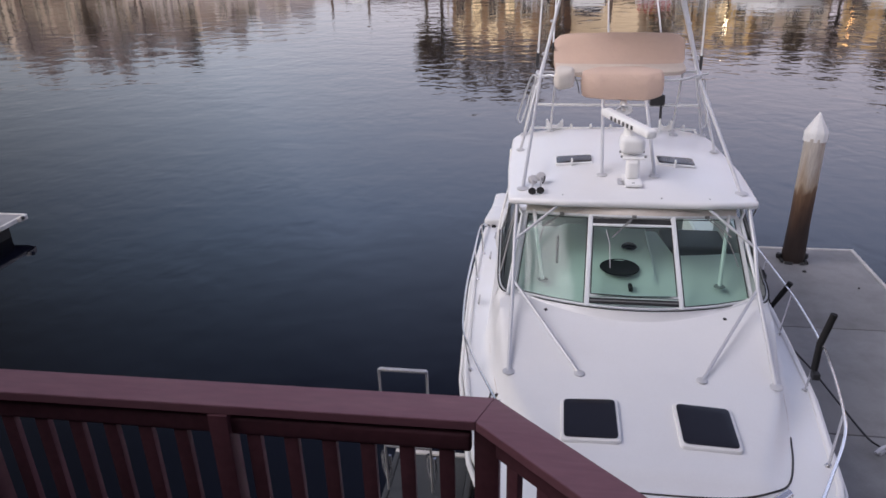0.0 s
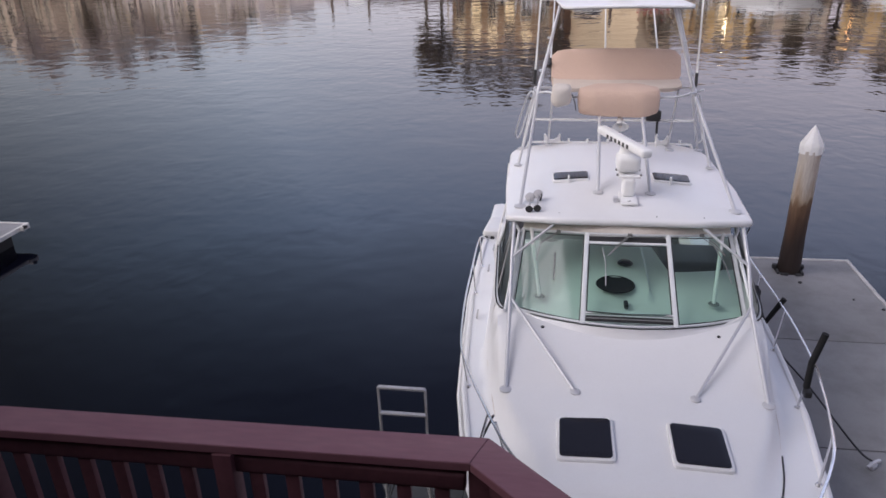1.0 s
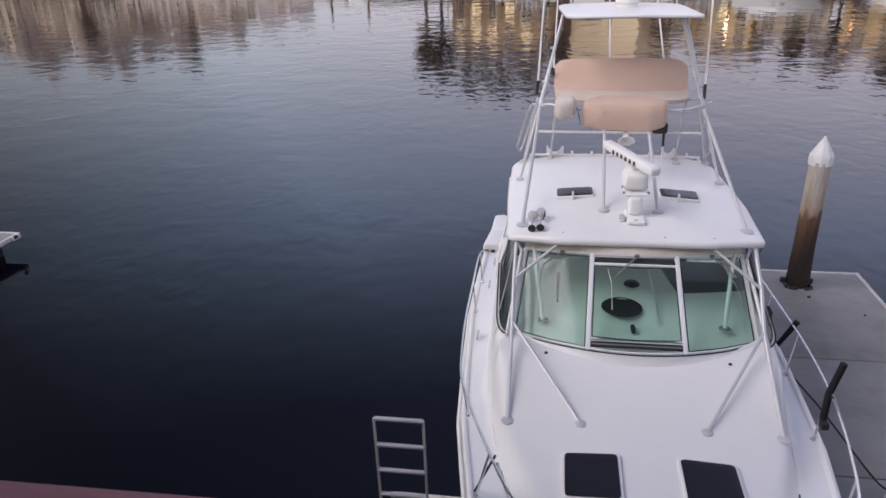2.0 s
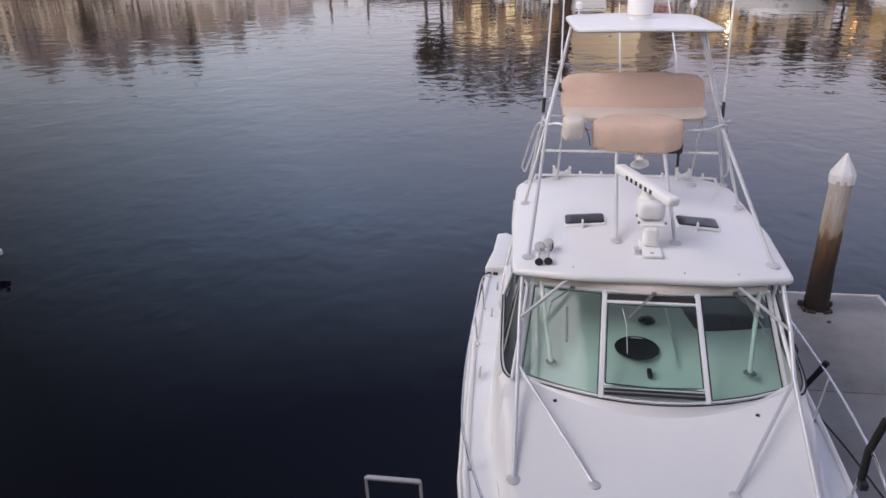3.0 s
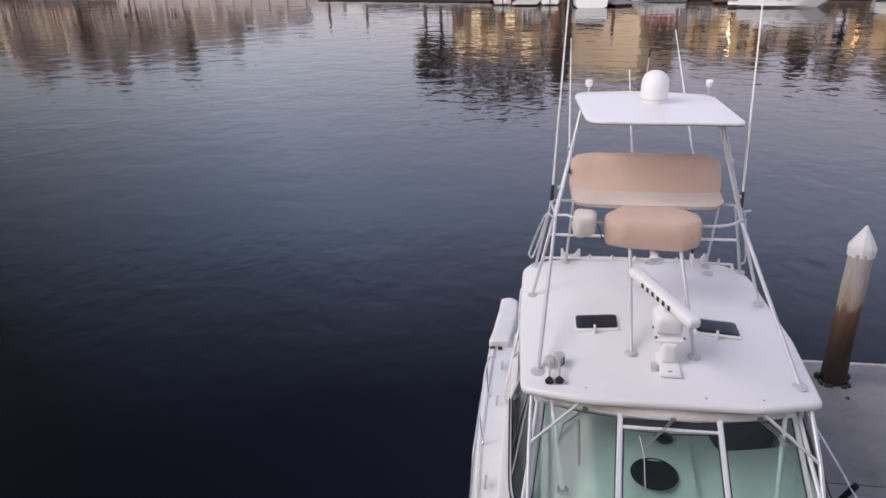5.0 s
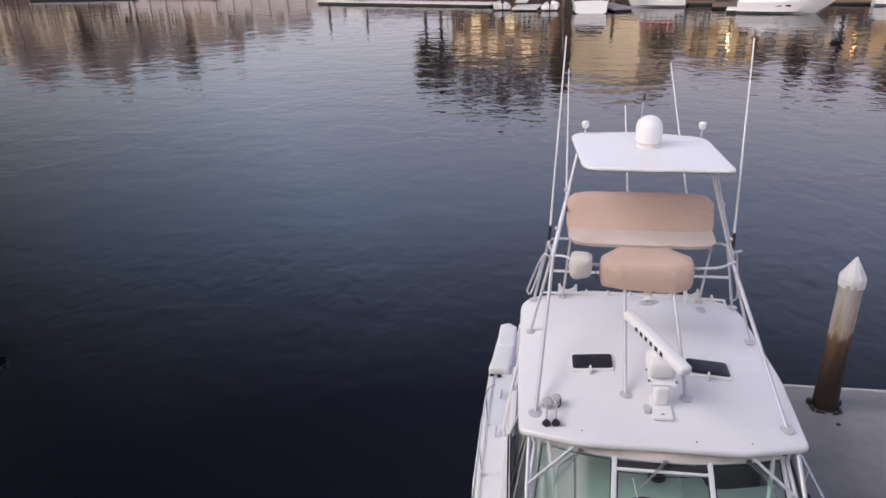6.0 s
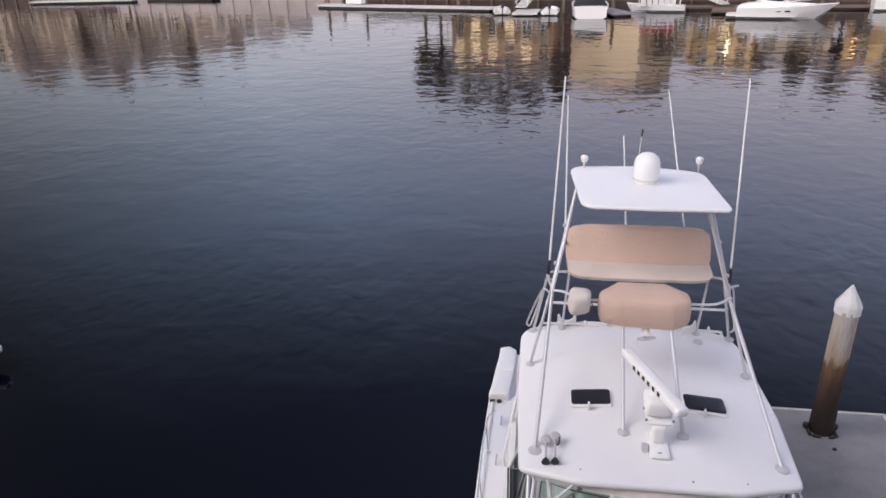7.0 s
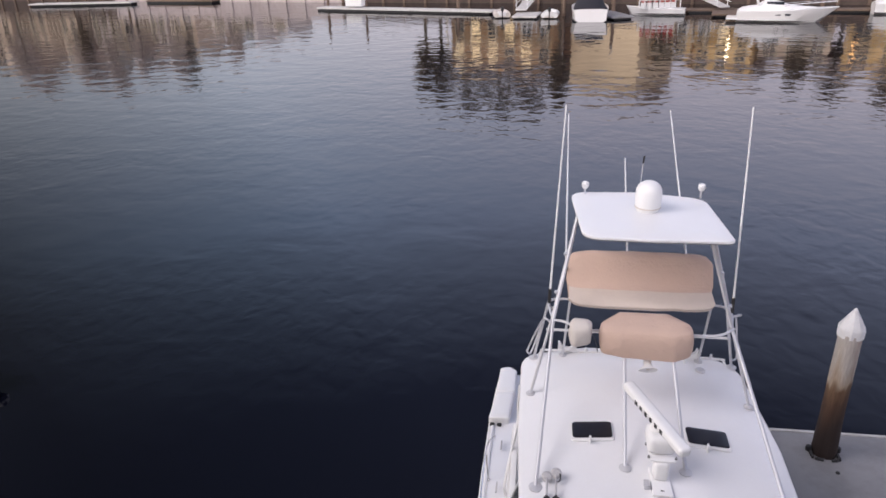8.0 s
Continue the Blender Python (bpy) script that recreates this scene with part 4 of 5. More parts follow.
# bow rail with stanchions
RAIL = [(2.55, 0.0, 2.70), (2.62, 0.22, 2.70), (2.95, 0.45, 2.68), (3.4, 0.745, 2.65), (3.8, 0.97, 2.62), (4.1, 1.13, 2.60), (4.4, 1.25, 2.57), (5.1, 1.46, 2.40), (5.6, 1.59, 2.28), (6.1, 1.70, 2.18),
        (7.1, 1.785, 2.09), (8.4, 1.83, 1.96), (9.7, 1.86, 1.79), (10.4, 1.80, 1.45)]


def rail_x(y):
    return table(RAIL, y, 1)


def rail_z(y):
    return table(RAIL, y, 2)


pts = [(-x, y, z) for y, x, z in RAIL[::-1]]
pts += [mirror(p) for p in pts[-2::-1]]
part("bow_rail", tube(pts, 0.0115, 8, curved=True), M_STEEL, boat, "polished steel bow rail")
for s in (-1, 1):
    for y, dy in ((3.4, 0.1), (4.85, -0.35), (6.07, 0.03), (7.26, 0.05), (8.45, 0.0), (9.56, 0.1)):
        if s < 0 and y == 7.26:
            continue
        x0 = half_beam(y) - 0.075
        st = part("stanchion", tube([(s * x0, y, sheer_z(y) + 0.04), (s * rail_x(y + dy), y + dy, rail_z(y + dy))], 0.012, 8), M_STEEL, boat)
        part("stanchion_foot", lathe([(0.0, 0.02), (0.02, 0.02), (0.032, 0.0), (0.0, 0.0)], (s * x0, y, sheer_z(y) + 0.03), sides=12), M_STEEL, st)
    for y in (7.7, 9.35, 10.3):
        z = sheer_z(y) + 0.04
        cl = part("deck_cleat", tube([(s * 1.70, y - 0.10, z + 0.05), (s * 1.70, y - 0.04, z + 0.055), (s * 1.70, y + 0.04, z + 0.055), (s * 1.70, y + 0.10, z + 0.05)], 0.012, 8), M_HORN, boat,
                  "dull metal deck cleat")
        for dy in (-0.03, 0.03):
            part("cleat_foot", tube([(s * 1.70, y + dy, z - 0.03), (s * 1.70, y + dy, z + 0.05)], 0.010, 6), M_HORN, cl)
    # grab rail and stays at the cabin side
    part("grab_rail", tube([(s * 1.42 if s < 0 else 1.28, 9.45, 3.04), (s * 1.437 if s < 0 else 1.33, 9.40, 2.75), (s * 1.434, 9.346, 2.545), (s * 1.50, 9.06, 2.30), (s * 1.56, 8.91, 2.00), (s * 1.57, 8.88, 1.88), (s * 1.55, 8.92, 1.74)], 0.017, 8, curved=True), M_WPAINT, boat)
    part("stay", tube([(s * 1.33, 7.5, 2.98), (s * 1.46, 8.5, 2.05), (s * 1.50, 8.6, 1.75)], 0.008, 8), M_DIMALU, boat)
# anchor roller and bow post at the stem
part("anchor_tube", tube([(0.62, 3.98, 2.02), (0.9, 4.18, 2.06)], 0.035, 12), M_STEEL, boat, "polished steel tube")

# padded bolsters on the gunwale, a broad one and a narrower one behind it
def pad_drop(x, y):
    return -0.05 * (y - 10.9) / 1.5 - 0.5 * (x + 1.74) ** 2


for corners, low, high in (([(-1.945, 10.93), (-1.62, 10.93), (-1.575, 11.64), (-1.865, 11.62)], 1.25, 1.39), ([(-1.868, 11.66), (-1.57, 11.67), (-1.57, 12.32), (-1.70, 12.42), (-1.855, 12.36)], 1.25, 1.375)):
    cush = [(p.x, p.y) for p in rounded(corners, 0.05, 4)]
    pad = part("bolster_pad", slab(cush, low, high, 0.03, pad_drop), M_WPAINT, boat, "white padded bolster on the gunwale")
    part("pad_base", slab([((x + 1.72) * 0.8 - 1.72, y) for x, y in cush], 1.14, 1.26, 0.02, pad_drop), M_GEL, pad)
for x in (-1.88, -1.77):
    part("pad_latch", box((0.07, 0.05, 0.04), (x, 10.87, 1.285), 0.012), M_RUBBER, boat, "dark latch of the bolster")
# cockpit coaming and transom
for s in (-1, 1):
    part("cockpit_side", loft([[(s * 1.50, y, 0.88), (s * 1.46, y, 0.88), (s * 1.46, y, sheer_z(y) + 0.04), (s * 1.50, y, sheer_z(y) + 0.06)] for y in (9.6, 10.4, 11.6, 12.2)]), M_GEL, boat)
part("transom_cap", box((3.4, 0.30, 0.08), (0, 12.24, 1.13), 0.03), M_GEL, boat)

# padded board rack arms on the rail
for pts in ([(1.655, 6.03, 1.93), (1.672, 6.07, 2.19), (1.735, 6.06, 2.52)], [(1.66, 8.0, 2.0), (1.60, 7.62, 1.95), (1.70, 7.58, 1.77), (1.845, 7.55, 2.09)]):
    rk = part("rack_arm", tube(pts, 0.032, 10), M_BLACK, boat, "black foam padded rack arm")
    part("rack_clamp", box((0.07, 0.09, 0.07), tuple(Vector(pts[0]) + Vector((0.02, 0, -0.06))), 0.015), M_RUBBER, rk)
# canvas strap across the side deck
STRAP = [(-1.446, 4.93, 1.76), (-1.24, 4.50, 2.53)]
part("deck_strap", tube(STRAP, 0.010, 6), M_ROPE, boat)
part("rail_brace", tube([(-1.22, 4.43, 2.52), (-1.067, 4.457, 1.95)], 0.012, 8), M_STEEL, boat)

# ---- docks, piling, rail of the house deck ----


def dock_slab(name, x0, x1, y0, y1, label, joints=(), deck=None, sides=None, deep=0.16):
    """A floating dock: floats, deck panels with open joints, pale edge boards."""
    d = thing(name, ((x0 + x1) / 2, (y0 + y1) / 2, 0), label, "dock", kind="structure")
    part("float", box((x1 - x0 - 0.5, y1 - y0 - 0.5, 0.5), ((x0 + x1) / 2, (y0 + y1) / 2, 0.10), 0.03), M_FLOAT, d)
    cuts = [y0, *joints, y1]
    for a, b in zip(cuts, cuts[1:]):
        part("deck_panel", box((x1 - x0 - 0.13, b - a - 0.022, 0.08), ((x0 + x1) / 2, (a + b) / 2, 0.375), 0.008), deck or M_CONC, d)
    for x in (x0 + 0.032, x1 - 0.032):
        part("edge_board", box((0.06, y1 - y0, deep), (x, (y0 + y1) / 2, 0.424 - deep / 2), 0.012), sides or M_EDGE, d)
    for y in (y0 - 0.03, y1 + 0.03):
        part("edge_board", box((x1 - x0, 0.06, deep), ((x0 + x1) / 2, y, 0.424 - deep / 2), 0.012), M_EDGE, d)
    return d


# dock deck darkened in its colour for the shade of the house deck
M_DOCK_SHADED = mat("shaded_dock_deck", (0.05, 0.053, 0.058), 0.7, grain=0.12, scale=60, bump=0.002, stain=(0.03, 0.031, 0.034), stain_amount=0.8, stain_scale=2)
dock_slab("dock", 2.02, 4.52, 2.6, 12.42, "grey floating dock with pale edge boards", (4.6, 7.10, 9.56))
dock_slab("dock", -2.50, -1.60, 2.6, 6.22, "narrow dark grey floating dock finger", (4.4,), M_DOCK_SHADED, M_DOCK_SHADED)
dock_left = dock_slab("dock", -16.5, -12.10, 6.0, 12.88, "pale floating dock corner over the water", (8.0, 10.4), deep=0.09)
bracket = part("corner_bracket", box((0.10, 0.22, 0.10), (-12.07, 12.74, 0.39), 0.02), M_EDGE, dock_left, "worn pale metal corner bracket")
part("bracket_hole", box((0.07, 0.09, 0.07), (-12.03, 12.70, 0.415), 0.02), M_RUBBER, bracket, "dark hole of the bracket")


def piling(at, r, z_top, cap, lean):
    """A round timber pile, a little out of plumb, with cracks, weed at its foot and a faceted cone cap."""
    p = thing("mooring_piling", (at[0], at[1], 0), "weathered brown mooring piling with a white cone cap", "piling")
    sides, levels = 28, 30
    rings = []
    for k in range(levels + 1):
        z = -1.5 + (z_top + 1.5) * k / levels
        ring = []
        for q in range(sides):
            a = 2 * math.pi * q / sides
            v = Vector((math.cos(a), math.sin(a), 0))
            crack = -0.05 * max(0.0, noise.noise(Vector((v.x * 3.2, v.y * 3.2, z * 0.35 + 4))) - 0.25)
            weed = (0.10 + 0.10 * noise.noise(Vector((v.x * 4, v.y * 4, z * 3)))) * (1 - step(0.55, 1.05, z + 0.4 * noise.noise(v * 2)))
            rr = r * (1.0 - 0.012 * z + crack + weed + 0.025 * noise.noise(Vector((v.x * 2, v.y * 2, z * 1.5))))
            ring.append((at[0] + lean[0] * (z - 0.42) + rr * v.x, at[1] + lean[1] * (z - 0.42) + rr * v.y, z))
        rings.append(ring)
    part("shaft", loft(rings), M_PILE, p)
    zc = z_top - 0.06
    c = (at[0] + lean[0] * zc, at[1] + lean[1] * zc, zc)
    part("cap", lathe([(0.0, cap), (0.014, cap - 0.006), (r * 1.10, 0.15), (r * 1.12, 0.13), (r * 1.10, 0.0), (r * 0.9, 0.0), (0.0, 0.02)], c, (lean[0], lean[1], 1), 10), M_CAP, p,
         "white cone cap", sharp=20)
    return p


def pile_mat():
    """Bleached at the top, brown below, dark and wet near the water."""
    m = mat("weathered_pile", (0.29, 0.265, 0.24), 0.8, grain=0.18, scale=14, bump=0.006, stain=(0.16, 0.10, 0.07), stain_amount=0.8, stain_scale=2.0, stretch=(3, 3, 0.35))
    n, l = m.node_tree.nodes, m.node_tree.links
    b = n["Principled BSDF"]
    src = b.inputs["Base Color"].links[0].from_socket
    geo = n.new("ShaderNodeNewGeometry")
    sep = n.new("ShaderNodeSeparateXYZ")
    l.new(geo.outputs["Position"], sep.inputs[0])
    nz = n.new("ShaderNodeTexNoise")
    nz.inputs["Scale"].default_value = 5
    mp = n.new("ShaderNodeMapping")
    mp.inputs["Scale"].default_value = (1, 1, 0.15)
    l.new(geo.outputs["Position"], mp.inputs[0])
    l.new(mp.outputs[0], nz.inputs["Vector"])
    ma = n.new("ShaderNodeMath")
    ma.operation = "MULTIPLY_ADD"
    l.new(nz.outputs[0], ma.inputs[0])
    ma.inputs[1].default_value = 1.3
    l.new(sep.outputs["Z"], ma.inputs[2])
    ramp = n.new("ShaderNodeValToRGB")
    ramp.color_ramp.elements[0].position, ramp.color_ramp.elements[0].color = 0.36, (0.09, 0.06, 0.055, 1)
    ramp.color_ramp.elements[1].position, ramp.color_ramp.elements[1].color = 0.70, (1.55, 1.55, 1.58, 1)
    e = ramp.color_ramp.elements.new(0.50)
    e.color = (0.27, 0.165, 0.12, 1)
    e = ramp.color_ramp.elements.new(0.575)
    e.color = (0.52, 0.35, 0.23, 1)
    e = ramp.color_ramp.elements.new(0.60)
    e.color = (1.35, 1.25, 1.10, 1)
    dv = n.new("ShaderNodeMath")
    dv.operation = "DIVIDE"
    dv.inputs[1].default_value = 4.2
    l.new(ma.outputs[0], dv.inputs[0])
    l.new(dv.outputs[0], ramp.inputs[0])
    mu = n.new("ShaderNodeMix")
    mu.data_type = "RGBA"
    mu.blend_type = "MULTIPLY"
    mu.inputs["Factor"].default_value = 1.0
    l.new(src, mu.inputs["A"])
    l.new(ramp.outputs[0], mu.inputs["B"])
    l.new(mu.outputs["Result"], b.inputs["Base Color"])
    return m


M_PILE = pile_mat()
M_CAP = mat("chalky_white_cap", (0.74, 0.74, 0.75), 0.6, grain=0.03, scale=30, stain=(0.55, 0.54, 0.53), stain_amount=0.6, stain_scale=5)
piling((3.346, 11.944), 0.170, 2.57, 0.46, (0.014, 0.040))
# guide irons of the piling
guide = thing("pile_guide", (3.32, 11.62, 0.42), "dark iron pile guide with rollers on the dock", "pile guide")
for size, at, turn in (((0.04, 0.28, 0.05), (3.13, 11.90, 0.445), 0), ((0.04, 0.30, 0.05), (3.52, 11.88, 0.445), 0), ((0.13, 0.035, 0.045), (3.22, 11.73, 0.44), -12),
                       ((0.09, 0.035, 0.04), (3.44, 11.72, 0.44), 9)):
    part("guide_bar", box(size, at, 0.01, (0, 0, turn)), M_JOINT, guide)
for x in (3.10, 3.54):
    part("roller", lathe([(0.0, 0.0), (0.04, 0.0), (0.047, 0.04), (0.04, 0.08), (0.0, 0.085)], (x, 11.92, 0.46), sides=14), M_RUBBER, guide)

# cleat and mooring line on the dock
cleat = thing("dock_cleat", (2.80, 6.80, 0.42), "pale metal dock cleat holding a mooring line", "cleat")
part("horn", tube([(2.72, 6.74, 0.47), (2.77, 6.78, 0.49), (2.84, 6.83, 0.49), (2.89, 6.87, 0.47)], 0.018, 8), M_ALU, cleat)
part("base", box((0.10, 0.06, 0.05), (2.80, 6.80, 0.44), 0.01, (0, 0, 40)), M_ALU, cleat)
line = tube([(2.80, 6.80, 0.49), (2.72, 7.1, 0.46), (2.55, 8.2, 0.50), (2.3, 9.2, 0.62), (1.94, 10.4, 1.28)], 0.011, 8, curved=True)
tagged(part("mooring_line", line, M_ROPE), "dark mooring rope from the boat to the dock", "rope")
for x, y, r in ((3.40, 11.46, 0.035), (4.38, 10.6, 0.03), (4.05, 10.9, 0.018)):
    tagged(part("dock_bolt", lathe([(0.0, 0.02), (r * 0.7, 0.02), (r, 0.0), (0.0, 0.0)], (x, y, 0.415), sides=12), M_JOINT), "dark rusty bolt head on the dock", "bolt")

# swim ladder at the end of the finger
lad = thing("dock_ladder", (-2.22, 5.6, 0.42), "folded aluminium swim ladder standing on the dock finger", "ladder")
LT, LB = Vector((0, 5.56, 1.96)), Vector((0, 5.62, 0.43))
for x in (-2.44, -1.975):
    part("stile", tube([LT + Vector((x, 0, 0)), LB + Vector((x, 0, 0))], 0.0125, 10), M_HORN, lad)
    part("hook", tube([(x, 5.60, 0.95), (x - 0.05, 5.66, 0.86), (x - 0.05, 5.68, 0.66), (x, 5.66, 0.52), (x + 0.04, 5.62, 0.66), (x + 0.04, 5.60, 0.9)], 0.016, 8, curved=True), M_STEEL, lad)
for t in (0.0, 0.203, 0.406, 0.609):
    p = LT.lerp(LB, t)
    part("rung", box((0.46, 0.045, 0.024), (-2.207, p.y, p.z), 0.008), M_HORN, lad)

# ---- house deck and its railing ----
RZ = 3.986
CORNER_OUT, CORNER_IN = Vector((-1.087, 2.415)), Vector((-1.152, 2.244))
D2 = Vector((0.738, -0.674))
rail_thing = thing("deck_railing", (-2.5, 2.3, 2.9), "red-brown painted wooden deck railing with square balusters", "railing")


def plank(a0, a1, b0, b1, z0, z1, bev=0.006):
    """A board with its plan corners a0 a1 (outer) and b0 b1 (inner)."""
    ring = [Vector((*p, 0)) for p in (a0, a1, b1, b0)]
    bm = loft([[(p.x, p.y, z0) for p in ring], [(p.x, p.y, z1) for p in ring]])
    bmesh.ops.bevel(bm, geom=bm.edges[:], offset=bev, segments=2, affect="EDGES")
    return bm


LEFT = -7.0
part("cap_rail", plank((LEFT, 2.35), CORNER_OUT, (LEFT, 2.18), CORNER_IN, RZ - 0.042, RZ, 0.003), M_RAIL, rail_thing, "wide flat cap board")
end_o, end_i = CORNER_OUT + D2 * 4.2, CORNER_IN + D2 * 4.2
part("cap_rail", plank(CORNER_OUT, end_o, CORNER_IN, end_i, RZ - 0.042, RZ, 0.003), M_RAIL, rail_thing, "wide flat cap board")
YM = 2.275
ctr = (CORNER_OUT + CORNER_IN) / 2
part("top_rail", box((ctr.x - LEFT - 0.05, 0.05, 0.09), ((ctr.x + LEFT - 0.05) / 2, YM, RZ - 0.112), 0.018, seg=3), M_RAIL_SHADED, rail_thing)
part("bottom_rail", box((ctr.x - LEFT - 0.05, 0.04, 0.11), ((ctr.x + LEFT - 0.05) / 2, YM, 3.02), 0.005), M_RAIL_SHADED, rail_thing)
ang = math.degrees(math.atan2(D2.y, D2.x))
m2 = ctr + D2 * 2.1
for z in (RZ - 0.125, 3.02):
    part("side_rail", box((4.1, 0.04, 0.11), (m2.x, m2.y, z), 0.005, (0, 0, ang)), M_RAIL_SHADED, rail_thing)
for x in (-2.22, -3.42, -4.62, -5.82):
    part("post", box((0.085, 0.085, 1.03), (x, YM - 0.012, 3.428), 0.006), M_RAIL_SHADED, rail_thing)
part("post", box((0.10, 0.10, 1.03), (ctr.x + 0.01, ctr.y - 0.02, 3.428), 0.006), M_RAIL_SHADED, rail_thing)
x = -1.272
while x > LEFT:
    if min(abs(x - q) for q in (-2.22, -3.42, -4.62, -5.82)) > 0.06:
        part("baluster", box((0.062, 0.032, 0.78), (x, YM, 3.44), 0.004), M_RAIL_SHADED, rail_thing)
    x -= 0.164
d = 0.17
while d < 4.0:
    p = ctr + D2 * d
    part("baluster", box((0.062, 0.032, 0.78), (p.x, p.y, 3.44), 0.004, (0, 0, ang)), M_RAIL_SHADED, rail_thing)
    d += 0.164
# deck boards, and an unseen dark wall added behind to block light
# boards are out of view; their colour is darkened to cut bounce onto balusters
M_BOARD = mat("dark_deck_board", (0.07, 0.042, 0.042), 0.7, grain=0.15, scale=20, stain=(0.045, 0.03, 0.03), stain_amount=0.6, stain_scale=2)
deck_th = thing("house_deck", (-2, 0, 2.88), "red-brown wooden house deck", "deck", kind="structure")
for k in range(24):
    y = 2.30 - 0.145 * k
    x1 = -1.0 + max(0, 2.3 - y) * 1.08
    part("deck_board", box((min(x1, 3.2) - LEFT, 0.138, 0.035), ((min(x1, 3.2) + LEFT) / 2, y, 2.88), 0.004), M_BOARD, deck_th)
for x in (-6.5, -3.5, -1.3):
    part("deck_post", box((0.15, 0.15, 4.0), (x, 2.0, 0.86), 0.01), M_RAIL, deck_th)
part("joist", box((5.9, 0.05, 0.2), (-4.05, 2.24, 2.75), 0.006), M_RAIL, deck_th)
wall = part("wall_blocker_back", box((34, 0.25, 8.6), (-1, -1.3, 4.0), 0.02), mat("dark_blocker_wall", (0.06, 0.05, 0.045), 0.9, grain=0.06, scale=60, bump=0.003), None)
tagged(wall, "unseen dark house wall added behind the deck to block light", "wall", kind="structure")

# unseen side wall, added to keep the western sun off the railing
side_blocker = part("wall_blocker_side", box((0.25, 3.9, 8.6), (-7.4, 0.7, 4.0), 0.02), wall.data.materials[0], None)
tagged(side_blocker, "unseen dark wall added beside the deck to block the sun", "wall", kind="structure")

# ---- far shore ----
M_SEAWALL = mat("sea_wall", (0.095, 0.068, 0.056), 0.9, grain=0.2, scale=3, bump=0.02, stain=(0.05, 0.042, 0.04), stain_amount=0.8, stain_scale=0.4)
M_PALEWALL = mat("pale_sea_wall", (0.54, 0.47, 0.46), 0.9, grain=0.15, scale=3, bump=0.02, stain=(0.40, 0.34, 0.33), stain_amount=0.7, stain_scale=0.4)
M_LAND = mat("shore_ground", (0.13, 0.12, 0.08), 0.95, grain=0.2, scale=1.0, stain=(0.07, 0.08, 0.04), stain_amount=0.7, stain_scale=0.1)
M_HOUSE_T = mat("tan_stucco", (0.64, 0.51, 0.41), 0.9, grain=0.05, scale=4, stain_amount=0.3, stain_scale=0.3)
M_HOUSE_G = mat("golden_stucco", (0.80, 0.55, 0.27), 0.9, grain=0.05, scale=4, stain_amount=0.3, stain_scale=0.3)
M_HOUSE_R = mat("red_brown_siding", (0.50, 0.33, 0.20), 0.9, grain=0.06, scale=4, stain=(0.30, 0.19, 0.13), stain_amount=0.6, stain_scale=0.35)
M_HOUSE_B = mat("brown_siding", (0.54, 0.41, 0.33), 0.9, grain=0.05, scale=4, stain_amount=0.3, stain_scale=0.3)
M_HOUSE_W = mat("pale_siding", (0.62, 0.54, 0.43), 0.9, grain=0.05, scale=4, stain_amount=0.3, stain_scale=0.3)
M_HOUSE_P = mat("warm_plaster", (0.86, 0.68, 0.47), 0.9, grain=0.05, scale=4, stain_amount=0.3, stain_scale=0.3)
M_HOUSE_L = mat("grey_boards", (0.80, 0.71, 0.68), 0.9, grain=0.05, scale=4, stain_amount=0.3, stain_scale=0.3)
M_ROOF = mat("brown_roof", (0.27, 0.21, 0.175), 0.9, grain=0.2, scale=3, stain_amount=0.4, stain_scale=0.5)
M_PANE = mat("dusk_window", (0.03, 0.035, 0.045), 0.08, grain=0.0, scale=1)
M_LIT = glow("lit_window", (1.0, 0.76, 0.46), 0.9)
M_LAMP = glow("lamp_glass", (1.0, 0.80, 0.52), 26.0)
M_LAMP_O = glow("lamp_orange", (1.0, 0.50, 0.18), 9.0)
M_LEAF = mat("far_leaves", (0.16, 0.125, 0.085), 0.8, grain=0.3, scale=2, stain=(0.17, 0.12, 0.08), stain_amount=0.6, stain_scale=0.3)
M_DRYLEAF = mat("dry_leaves", (0.52, 0.44, 0.40), 0.8, grain=0.3, scale=2, stain=(0.60, 0.51, 0.46), stain_amount=0.6, stain_scale=0.3)
M_BARK = mat("bark", (0.09, 0.07, 0.05), 0.9, grain=0.3, scale=8)
M_RED = mat("red_canvas", (0.42, 0.06, 0.045), 0.7, grain=0.1, scale=6)
M_NAVY = mat("dark_canvas", (0.02, 0.02, 0.028), 0.8, grain=0.1, scale=6)
M_WOODD = mat("brown_dock_wood", (0.17, 0.12, 0.09), 0.9, grain=0.15, scale=6, stain_amount=0.5)


def shore_y(x):
    return 97.0 - 0.21 * x


def shore():
    bm = bmesh.new()
    pts = [(-900, shore_y(-900)), (-140, shore_y(-140)), (-60, shore_y(-60)), (0, shore_y(0)), (60, shore_y(60)), (160, shore_y(160)), (900, shore_y(900))]
    top = [bm.verts.new((x, y, 2.3)) for x, y in pts]
    foot_ = [bm.verts.new((x, y, -1.5)) for x, y in pts]
    back = [bm.verts.new((x, 2400, 2.3)) for x, y in pts]
    for k in range(len(pts) - 1):
        bm.faces.new((top[k], top[k + 1], back[k + 1], back[k]))
        bm.faces.new((foot_[k], foot_[k + 1], top[k + 1], top[k]))
    return bm


